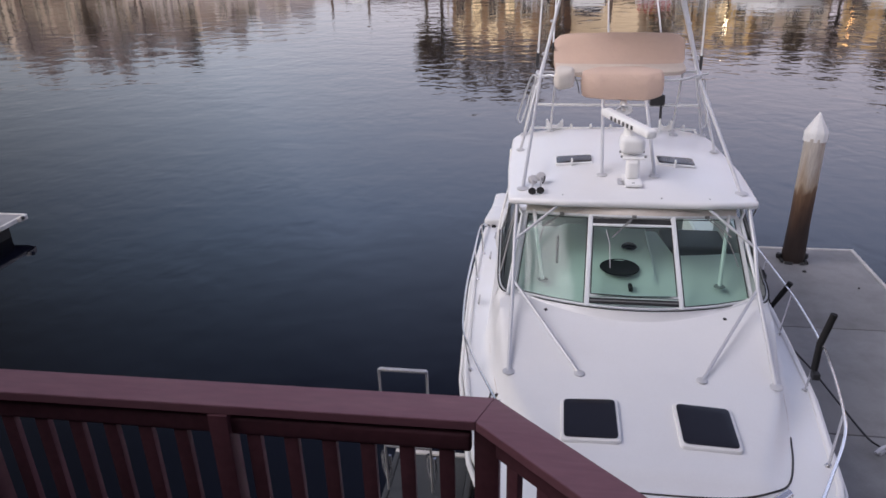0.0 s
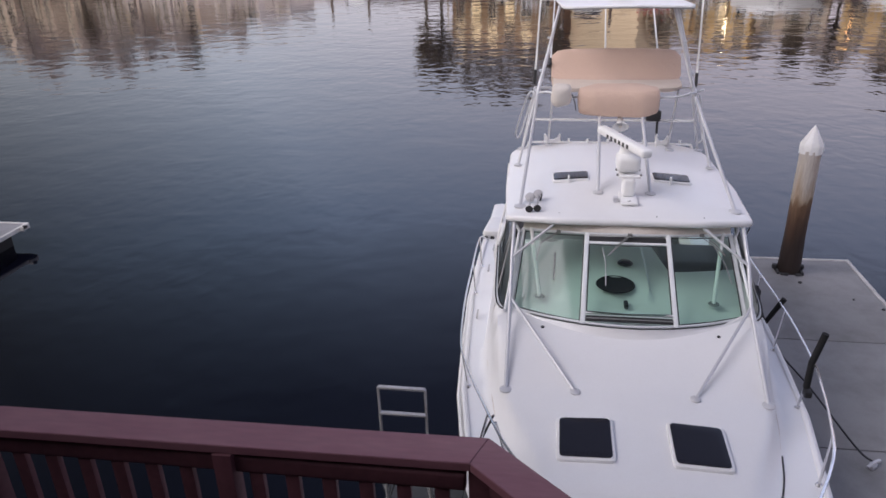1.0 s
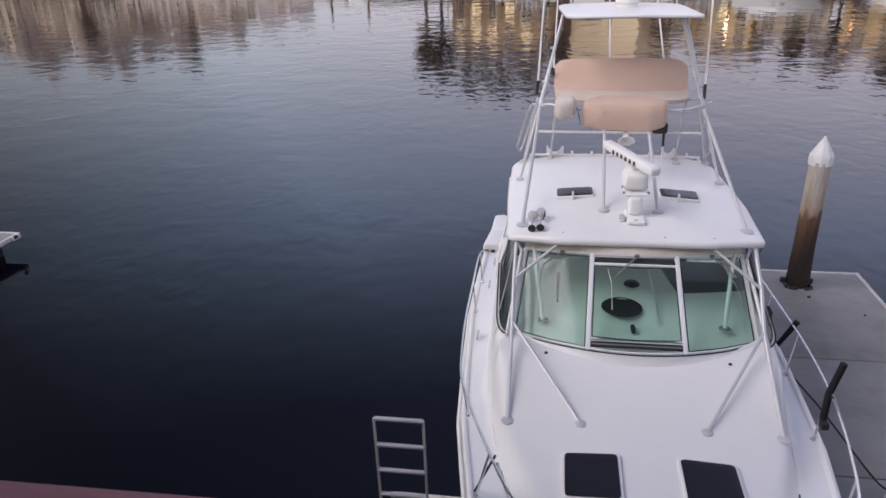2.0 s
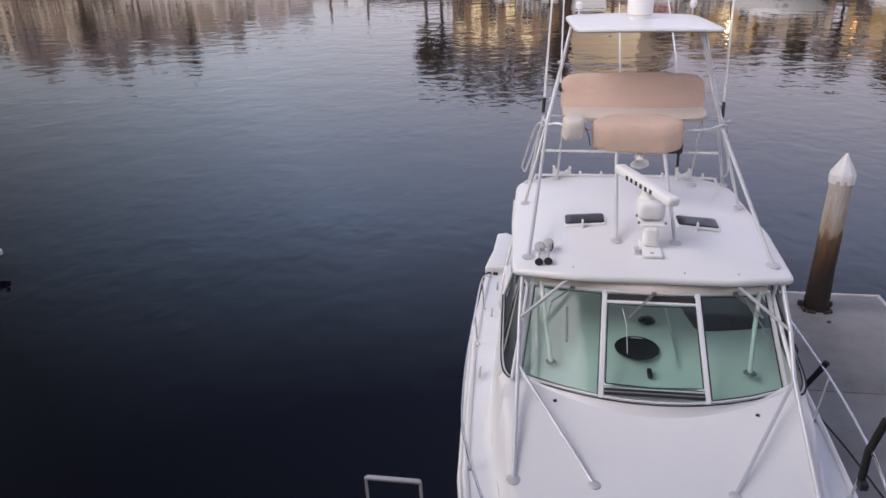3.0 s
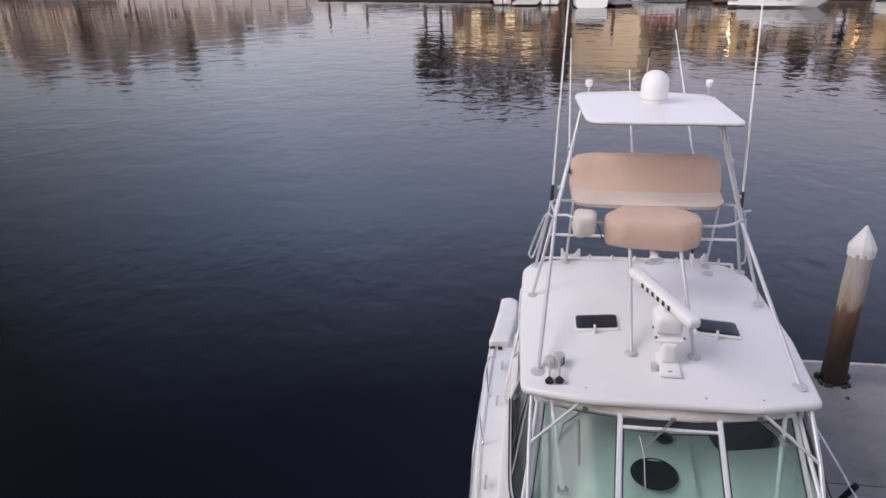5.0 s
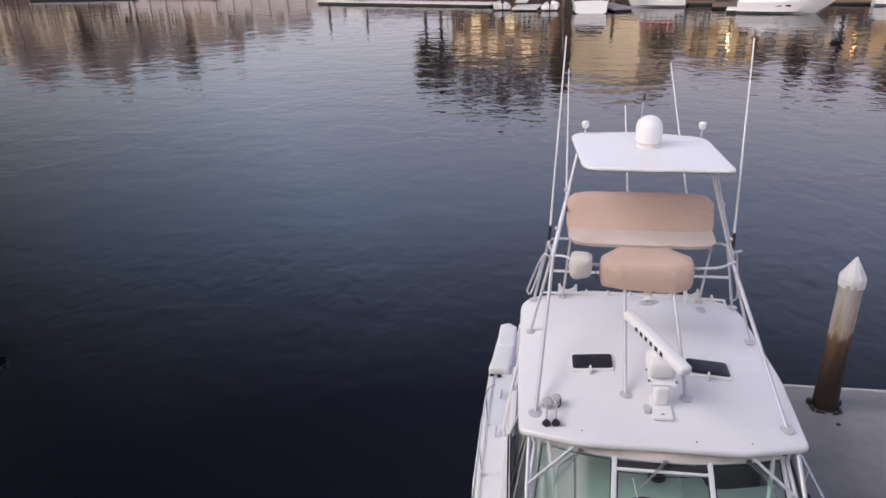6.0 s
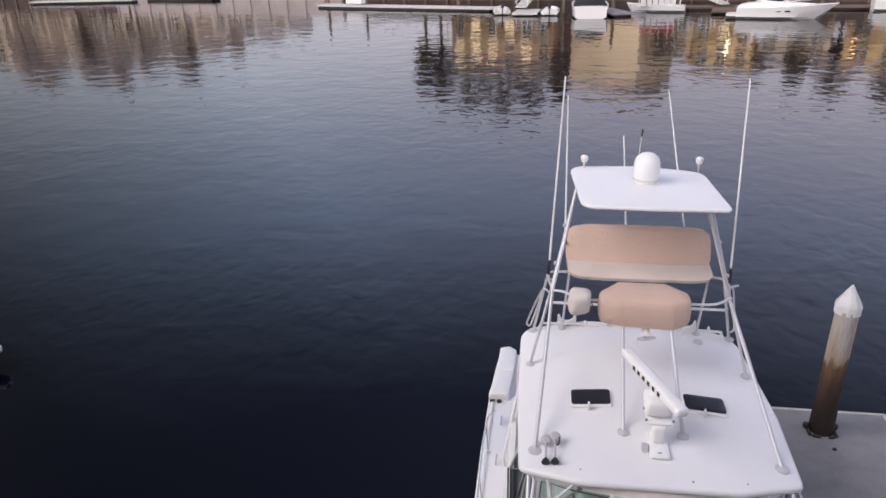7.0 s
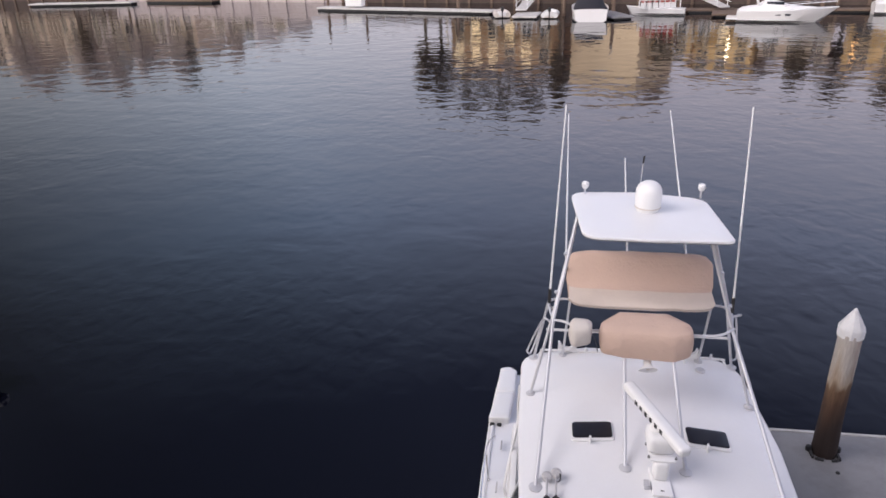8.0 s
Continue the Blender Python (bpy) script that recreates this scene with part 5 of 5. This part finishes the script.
land = part("ground", shore(), M_LAND, None, smooth=False)
tagged(land, "low shore land across the harbour", "ground", kind="structure")
wall_sea = thing("sea_wall", (0, shore_y(0), 0), "weathered brown timber sea wall along the far shore", "sea wall", kind="structure")
x = -120.0
while x < 75:
    c = (x + 1.5, shore_y(x + 1.5) - 0.25, 0.9)
    part("panel", box((3.0, 0.3, 3.0), c, 0.05, (0, 0, -11.9)), M_PALEWALL if -72 < x < -30 else M_SEAWALL, wall_sea, smooth=False)
    part("wall_post", box((0.32, 0.4, 3.2), (x, shore_y(x) - 0.42, 0.95), 0.04, (0, 0, -11.9)), M_PALEWALL if -72 < x < -30 else M_WOODD, wall_sea, smooth=False)
    x += 3.0


def house(at, w, d, h, material, roof_h=2.2, floors=2, cols=4, lit=(), turn=-11.9):
    """A far house: walls, pitched roof, rows of framed windows on the side to the water."""
    hs = thing("house", (at[0], at[1], 2.3), "far waterfront house with rows of windows", "house", "houses on the far shore")
    r = pose(at[0], at[1], 2.3, 0, 0, turn)
    bm = box((w, d, h), (0, d / 2, h / 2), 0.0)
    bmesh.ops.transform(bm, matrix=r, verts=bm.verts)
    part("wall", bm, material, hs, smooth=False)
    e = 0.6
    ring = [(-w / 2 - e, -e, h - 0.1), (-w / 2 - e, d / 2, h + roof_h), (-w / 2 - e, d + e, h - 0.1)]
    bm = loft([ring, [(-p[0], p[1], p[2]) for p in ring]])
    bmesh.ops.transform(bm, matrix=r, verts=bm.verts)
    part("roof", bm, M_PALEWALL if material is M_HOUSE_L else M_ROOF, hs, "pitched roof", smooth=False)
    fh = h / floors
    for f in range(floors):
        for c in range(cols):
            x = -w / 2 + w * (c + 0.5) / cols
            ww, wh = w / cols * 0.55, fh * 0.52
            bm = merge(box((ww + 0.2, 0.12, 0.12), (x, -0.06, f * fh + fh * 0.27), 0), box((ww + 0.2, 0.12, 0.12), (x, -0.06, f * fh + fh * 0.27 + wh), 0),
                       box((0.12, 0.12, wh), (x - ww / 2, -0.06, f * fh + fh * 0.27 + wh / 2), 0), box((0.12, 0.12, wh), (x + ww / 2, -0.06, f * fh + fh * 0.27 + wh / 2), 0),
                       box((0.07, 0.09, wh), (x, -0.05, f * fh + fh * 0.27 + wh / 2), 0))
            bmesh.ops.transform(bm, matrix=r, verts=bm.verts)
            wd = part("window", bm, M_HOUSE_W, hs, smooth=False)
            bm = box((ww, 0.04, wh), (x, -0.03, f * fh + fh * 0.27 + wh / 2), 0)
            bmesh.ops.transform(bm, matrix=r, verts=bm.verts)
            part("pane", bm, M_LIT if (f, c) in lit else M_PANE, wd, smooth=False)
    if not cols:
        return hs
    # veranda rail
    bm = merge(box((w, 0.1, 0.12), (0, -2.2, fh + 0.95), 0), box((w, 2.2, 0.18), (0, -1.1, fh - 0.1), 0),
               *[box((0.14, 0.14, fh), (-w / 2 + 0.2 + (w - 0.4) * k / 4, -2.1, fh / 2), 0) for k in range(5)])
    bmesh.ops.transform(bm, matrix=r, verts=bm.verts)
    part("veranda", bm, M_HOUSE_W, hs, smooth=False)
    return hs


def tree(at, h, r, seed, trunk_h=0.35, leaf=None):
    """A far tree: tapered trunk, limbs, and a crown of small leaf clumps."""
    rnd = random.Random(seed)
    t = thing("tree", (at[0], at[1], 2.3), "sparse brown tree on the far shore", "tree", "trees on the far shore")
    z0 = 2.3
    limbs = [tube([(at[0], at[1], z0), (at[0] + 0.2, at[1], z0 + h * 0.4), (at[0] - 0.1, at[1], z0 + h * 0.8)], 0.28, 8, 0.06)]
    for k in range(6):
        a = rnd.uniform(0, 6.28)
        zz = z0 + h * rnd.uniform(0.3, 0.6)
        limbs.append(tube([(at[0], at[1], zz), (at[0] + r * 0.7 * math.cos(a), at[1] + r * 0.7 * math.sin(a), zz + h * 0.22)], 0.12, 6, 0.03))
    part("trunk", merge(*limbs), M_BARK, t)
    verts, faces = [], []
    for k in range(260):
        a, u = rnd.uniform(0, 6.28), rnd.random() ** 0.5
        v = rnd.uniform(-1, 1)
        rr = r * math.sqrt(max(0, 1 - v * v)) * u * rnd.uniform(0.75, 1.15)
        c = Vector((at[0] + rr * math.cos(a), at[1] + rr * math.sin(a), z0 + h * (trunk_h + (1 - trunk_h) * (v + 1) / 2)))
        for q in range(3):
            n1 = Vector((rnd.uniform(-1, 1), rnd.uniform(-1, 1), rnd.uniform(-1, 1))).normalized()
            n2 = n1.orthogonal().normalized()
            n3 = n1.cross(n2)
            s = rnd.uniform(0.25, 0.6)
            o = c + n1 * rnd.uniform(0, 0.5)
            i = len(verts)
            verts += [o + n2 * s, o + n3 * s * 0.6, o - n2 * s, o - n3 * s * 0.6]
            faces.append((i, i + 1, i + 2, i + 3))
    me = bpy.data.meshes.new("crown")
    me.from_pydata(verts, [], faces)
    me.materials.append(leaf or M_LEAF)
    cr = new("crown", me)
    cr.parent = t
    cr.location = -WHERE[t]
    return t


WEST_HOUSES = [
    (-112, 9, 9, M_HOUSE_B, 2, (), -20), (-101, 7, 11, M_HOUSE_T, 2, (), -24), (-92, 5, 6.5, M_HOUSE_T, 2, (), -20), (-85, 5, 10, M_HOUSE_T, 2, (), -24),
    (-78, 4.5, 6, M_HOUSE_L, 2, (), -20), (-72, 4, 9, M_HOUSE_T, 1, (), -24), (-66, 4, 5.0, M_HOUSE_L, 2, (), -20), (-60, 3.5, 6.3, M_HOUSE_T, 1, (), -24),
    (-54, 3.5, 3.2, M_HOUSE_L, 1, (), -20), (-48.5, 3.0, 4.0, M_HOUSE_L, 1, (), -24), (-43, 3, 2.6, M_HOUSE_L, 1, (), -20),
]
EAST_HOUSES = [
    (-8.2, 15, 6.4, M_HOUSE_R, 6, ((1, 0), (1, 1), (1, 2), (1, 4), (0, 3), (0, 1)), -16), (5.7, 10.2, 9.4, M_HOUSE_P, 0, (), -34),
    (14.0, 5.0, 5.2, M_HOUSE_G, 2, (), -20), (20.2, 7.2, 6.2, M_HOUSE_G, 3, ((0, 1),), -24), (28.2, 8, 4.6, M_HOUSE_T, 3, (), -20), (40.5, 14, 5.6, M_HOUSE_G, 4, ((0, 2),), -20),
    (58, 14, 7.5, M_HOUSE_B, 4, (), -11.9),
]
for x, w, h, m, cols, lit, turn in WEST_HOUSES + EAST_HOUSES:
    house((x, shore_y(x) + 6), w, 10 if w > 6 else 6, h, m, 2.0 if w > 6 else 1.0, 2, cols, lit, turn)
for k, (x, dy, h, r) in enumerate([(-92, 18, 14, 3.0), (-80, 3, 7, 0.8), (-68, 18, 13, 2.6), (-19.0, 4, 10.5, 2.0), (-17.2, 7, 12.0, 2.6), (-0.2, 3, 11, 0.9),
                                   (-4, 18, 16, 3.8), (-9, 19, 17, 4.2), (-14, 18, 16, 4.0), (0.5, 19, 13, 2.6), (13.0, 5, 5.0, 1.3), (28.8, 6, 8, 1.3), (37, 18, 11, 3.2), (44, 17, 12, 3.4), (49, 5, 11, 3.0), (66, 6, 11, 3.5)]):
    tree((x, shore_y(x) + dy), h, r, 11 + k)

for k, (x, dy, h, r) in enumerate([(-108, 4, 14, 2.6), (-104, 18, 17, 3.0), (-96, 5, 13, 2.4), (-89, 17, 15, 2.6), (-82, 5, 12, 2.2), (-75, 5, 13, 2.2), (-69, 4, 10, 2.0), (-62, 5, 10, 1.6), (-51, 5, 7, 1.3)]):
    tree((x, shore_y(x) + dy), h, r, 41 + k, 0.3, M_DRYLEAF)


def lamp_post(x, y, z, material, label):
    p = thing("lamp_post", (x, y, 2.3), label, "lamp")
    part("pole", tube([(x, y, 2.3), (x, y, z)], 0.06, 8, 0.04), M_SEAWALL, p)
    part("globe", lathe([(0.0, 0.0), (0.12, 0.02), (0.2, 0.15), (0.2, 0.28), (0.12, 0.4), (0.0, 0.42)], (x, y, z), sides=12), material, p, "glowing lamp globe")


lamp_post(20.0, 95, 5.0, M_LAMP, "lit lamp post by the far dock")
lamp_post(33.6, 93, 5.2, M_LAMP_O, "orange lit lamp post by the far dock")


def far_dock(name, corners, z, label, material=None):
    z *= 0.7
    d = thing(name, (*corners[0], 0), label, "dock", "far docks")
    out = rounded(corners, 0.0)
    m = sum(out, Vector((0, 0))) / len(out)
    part("deck", slab([(p.x, p.y) for p in out], z - 0.17, z, 0.03), material or M_EDGE, d, smooth=False)
    part("float", slab([(p.x + (0.25 if p.x < m.x else -0.25), p.y + (0.25 if p.y < m.y else -0.25)) for p in out], -0.2, z - 0.165, 0.0), M_FLOAT, d, smooth=False)
    return d


def strip(x0, y0, x1, y1, w):
    v = Vector((x1 - x0, y1 - y0)).normalized()
    n = Vector((-v.y, v.x)) * w
    return [(x0, y0), (x1, y1), (x1 + n.x, y1 + n.y), (x0 + n.x, y0 + n.y)]


far_dock("floating_dock", strip(-30.2, 91.4, -7.9, 84.0, 2.2), 0.55, "long pale floating dock on the far shore")
far_dock("floating_dock", strip(-78.2, 102.9, -62.3, 104.0, 2.4), 0.6, "long pale floating dock on the far shore")
far_dock("floating_dock", strip(-61.5, 106.6, -50, 104.5, 2.0), 0.6, "brown floating dock on the far shore", M_WOODD)
far_dock("floating_dock", strip(-5.4, 79.2, -2.8, 78.95, 4.5), 0.45, "short pale floating dock on the far shore")
far_dock("floating_dock", strip(4.6, 77.2, 6.85, 77.9, 6.0), 0.5, "short grey floating dock on the far shore", M_CONC)
far_dock("floating_dock", strip(12.7, 83.3, 31.3, 81.2, 2.0), 0.5, "brown wooden floating dock on the far shore", M_WOODD)
far_dock("floating_dock", strip(14.4, 78.9, 17.0, 78.3, 5.0), 0.5, "brown wooden floating dock on the far shore", M_WOODD)
far_dock("floating_dock", strip(31.3, 81.0, 50, 78.5, 2.0), 0.6, "brown wooden floating dock on the far shore", M_WOODD)


def far_boat(name, at, length, beam, free, heading, label, cover=None, cabin=True, bow=0.10):
    """A far moored boat: hull with a raked bow, deck, cabin or canvas cover."""
    b = thing(name, (at[0], at[1], 0), label, "boat", "boats at the far docks")
    r = pose(at[0], at[1], 0, 0, 0, heading)
    rings = []
    for k in range(17):
        t = k / 16
        hb = beam / 2 * (1 - max(0, (t - 0.45) / 0.55) ** 2.2) * (1 - 0.12 * max(0, (0.35 - t) / 0.35) ** 2) + 0.02
        zs = free * (1 + 0.35 * t * t)
        rake = bow * length * t * t
        y = length * (t - 0.5)
        rings.append([(-hb, y + rake, zs), (-hb * 0.985, y + rake * 0.75, zs * 0.78), (-hb * 0.965, y + rake * 0.70, zs * 0.72), (-hb * 0.92, y, 0.1), (0, y - 0.1, -0.4),
                      (hb * 0.92, y, 0.1), (hb * 0.965, y + rake * 0.70, zs * 0.72), (hb * 0.985, y + rake * 0.75, zs * 0.78), (hb, y + rake, zs),
                      (hb * 0.6, y + rake, zs + 0.06), (-hb * 0.6, y + rake, zs + 0.06)])
    bm = loft(rings)
    bmesh.ops.transform(bm, matrix=r, verts=bm.verts)
    hl = part("hull", bm, M_HULL, b)
    bm = loft([[(ring[3][0] * 1.02, ring[3][1], 0.19), (ring[3][0] * 1.03, ring[3][1], 0.10), (ring[5][0] * 1.03, ring[5][1], 0.10), (ring[5][0] * 1.02, ring[5][1], 0.19)] for ring in rings])
    bmesh.ops.transform(bm, matrix=r, verts=bm.verts)
    part("boot_stripe", bm, M_RUBBER, hl)
    if cabin:
        rr = []
        for t, w, h in ((-0.49, 0.40, 0.04), (-0.44, 0.43, 0.22), (-0.36, 0.44, 0.34), (-0.26, 0.43, 0.42), (-0.20, 0.42, 0.72), (-0.14, 0.41, 0.95), (-0.05, 0.40, 0.92),
                        (0.06, 0.38, 0.72), (0.14, 0.35, 0.52), (0.26, 0.28, 0.42), (0.38, 0.17, 0.36), (0.48, 0.06, 0.32)):
            y = length * t
            rr.append([(-beam * w, y, free), (-beam * w * 0.93, y, free + h * 0.6), (-beam * w * 0.74, y, free + h * 0.97), (0, y, free + h * 1.06), (beam * w * 0.74, y, free + h * 0.97),
                       (beam * w * 0.93, y, free + h * 0.6), (beam * w, y, free)])
        bm = loft(rr)
        bmesh.ops.transform(bm, matrix=r, verts=bm.verts)
        part("cabin", bm, M_GEL, b)
        for s in (-1, 1):
            bm = box((0.10, length * 0.22, 0.26), (s * beam * 0.352, -length * 0.03, free + 0.70), 0.04, (0, s * 14, 0))
            bmesh.ops.transform(bm, matrix=r, verts=bm.verts)
            part("window", bm, M_PANE, b)
            for q in (0.02, 0.14):
                bm = slab([(p.x, p.y) for p in rounded([(-0.24, -0.075), (0.24, -0.075), (0.24, 0.075), (-0.24, 0.075)], 0.07)], 0.0, 0.03, 0.01)
                bmesh.ops.transform(bm, matrix=pose(s * beam * 0.475, length * q, free * 0.72, 90, 0, s * 90), verts=bm.verts)
                bmesh.ops.transform(bm, matrix=r, verts=bm.verts)
                part("port_light", bm, M_PANE, b)
    if cover:
        rr = []
        for t, w, h in ((-0.48, 0.44, 0.2), (-0.35, 0.46, 0.9), (0.0, 0.45, 1.3), (0.3, 0.36, 0.7), (0.42, 0.22, 0.2)):
            y = length * t
            rr.append([(-beam * w, y, free), (-beam * w * 0.7, y, free + h * 0.8), (0, y, free + h), (beam * w * 0.7, y, free + h * 0.8), (beam * w, y, free)])
        bm = loft(rr)
        bmesh.ops.transform(bm, matrix=r, verts=bm.verts)
        part("boat_cover", bm, cover, b, "canvas boat cover")
    return b


far_boat("motor_boat", (2.5, 79.3), 6.5, 3.6, 1.15, 0, "white motor boat under a dark canvas cover", M_NAVY, False)
deck_boat = far_boat("deck_boat", (9.7, 82.4), 5.4, 2.0, 0.62, 78, "small white open boat with red seats behind white rails", None, False)
for k in range(9):
    x = 7.6 + 0.53 * k
    part("rail_post", tube([(x, 81.2 + 0.11 * k, 0.6), (x, 81.2 + 0.11 * k, 1.5)], 0.05, 6), M_WPAINT, deck_boat)
part("rail", tube([(7.6, 81.2, 1.5), (11.84, 82.08, 1.5)], 0.045, 6), M_WPAINT, deck_boat)
cruiser = far_boat("motor_cruiser", (19.4, 75.1), 6.8, 2.7, 1.0, -104, "white motor cruiser with dark port lights", None, True, 0.26)
cr = pose(19.4, 75.1, 0, 0, 0, -104)
bm = slab([(p.x, p.y) for p in rounded([(-1.25, -4.3), (1.25, -4.3), (1.3, -3.3), (-1.3, -3.3)], 0.25)], 0.22, 0.38, 0.05)
bmesh.ops.transform(bm, matrix=cr, verts=bm.verts)
part("swim_platform", bm, M_GEL, cruiser, "low white swim platform")
for s in (-1, 1):
    bm = tube([(s * 1.1, 0.6, 1.15), (s * 1.05, 0.7, 1.55), (s * 0.8, 3.0, 1.75), (s * 0.15, 4.9, 1.85)], 0.03, 6)
    bmesh.ops.transform(bm, matrix=cr, verts=bm.verts)
    part("bow_rail", bm, M_STEEL, cruiser)
bm = tube([(-1.15, -1.6, 1.5), (-1.05, -1.9, 2.3), (1.05, -1.9, 2.3), (1.15, -1.6, 1.5)], 0.09, 8, curved=True)
bmesh.ops.transform(bm, matrix=cr, verts=bm.verts)
part("radar_arch", bm, M_GEL, cruiser)
far_boat("motor_boat", (33.0, 80.5), 6.0, 2.3, 1.0, -100, "white motor boat at a brown dock", None)


def inflatable(at, heading, label, material):
    """A small tender: a U of fat tube, a floor and an outboard motor at the stern."""
    b = thing("inflatable_boat", (at[0], at[1], 0), label, "boat", "tenders at the far docks")
    m = pose(at[0], at[1], 0, 0, 0, heading)
    for name, bm, mt in (("tube", tube([(-0.62, -1.3, 0.34), (-0.64, 0.3, 0.36), (-0.5, 1.0, 0.42), (0, 1.35, 0.5), (0.5, 1.0, 0.42), (0.64, 0.3, 0.36), (0.62, -1.3, 0.34)], 0.26, 10, curved=True), material),
                         ("floor", box((1.1, 2.2, 0.1), (0, -0.2, 0.16), 0.02), M_GREYC), ("transom", box((1.0, 0.08, 0.5), (0, -1.1, 0.4), 0.02), M_WPAINT),
                         ("seat", box((1.0, 0.3, 0.06), (0, 0.0, 0.55), 0.02), M_WPAINT),
                         ("outboard", merge(box((0.3, 0.42, 0.42), (0, -1.3, 0.92), 0.09, seg=3), box((0.1, 0.16, 0.9), (0, -1.28, 0.35), 0.03)), M_RUBBER)):
        bmesh.ops.transform(bm, matrix=m, verts=bm.verts)
        part(name, bm, mt, b)


inflatable((-6.6, 81.6), 8, "small grey inflatable tender with a dark outboard", M_GREYC)
inflatable((-1.4, 80.6), -6, "small white inflatable tender with a dark outboard", M_WPAINT)

seats = thing("boat_cushions", (9.7, 82.0, 0.66), "row of red cushions on a small boat", "cushion")
for k in range(6):
    part("cushion", box((0.42, 0.5, 0.75), (8.1 + 0.62 * k, 81.75 + 0.13 * k, 1.62), 0.08, (0, 0, -12)), M_RED, seats)
    part("seat_base", box((0.5, 0.45, 0.6), (8.1 + 0.62 * k, 81.8 + 0.13 * k, 0.94), 0.03, (0, 0, -12)), M_WPAINT, seats)

box_far = thing("dock_box", (-25.0, 91.0, 0.55), "white storage box on the far dock", "dock box")
part("body", box((2.3, 0.9, 0.7), (-25.0, 90.6, 0.92), 0.05, (0, 0, -19)), M_WPAINT, box_far)
part("lid", box((2.4, 1.0, 0.1), (-25.0, 90.6, 1.3), 0.04, (0, 0, -19)), M_WPAINT, box_far)


def gangway(x0, y0, x1, y1):
    g = thing("gangway", (x0, y0, 0.6), "white railed gangway down to the far dock", "gangway")
    a, b = Vector((x0, y0, 0.6)), Vector((x1, y1, 2.3))
    part("tread", bar(a, b, 1.2, 0.12, Vector((0, 0, 1))), M_EDGE, g)
    side = (b - a).cross(Vector((0, 0, 1))).normalized() * 0.6
    for s in (-1, 1):
        for h in (0.5, 1.0):
            part("hand_rail", tube([a + side * s + Vector((0, 0, h)), b + side * s + Vector((0, 0, h))], 0.04, 6), M_WPAINT, g)
        for t in (0.05, 0.28, 0.5, 0.72, 0.95):
            p = a.lerp(b, t) + side * s
            part("rail_post", tube([p, p + Vector((0, 0, 1.0))], 0.04, 6), M_WPAINT, g)


gangway(16.5, 83.0, 12.5, 93.0)
gangway(-4.6, 82.5, -2.5, 96)
for x, y in ((-29.3, 93.5), (-24, 91.8), (-12, 87.5), (-65, 107.4), (0.0, 82), (5.2, 83), (12.0, 84), (26, 83)):
    p = thing("far_piling", (x, y, 0), "dark timber piling by the far dock", "piling", "pilings at the far docks")
    part("shaft", tube([(x, y, -1), (x, y, 3.6)], 0.18, 10, 0.17), M_WOODD, p)
    part("cap", lathe([(0.0, 0.3), (0.19, 0.02), (0.19, 0.0), (0.0, 0.0)], (x, y, 3.6), sides=10), M_WPAINT, p)
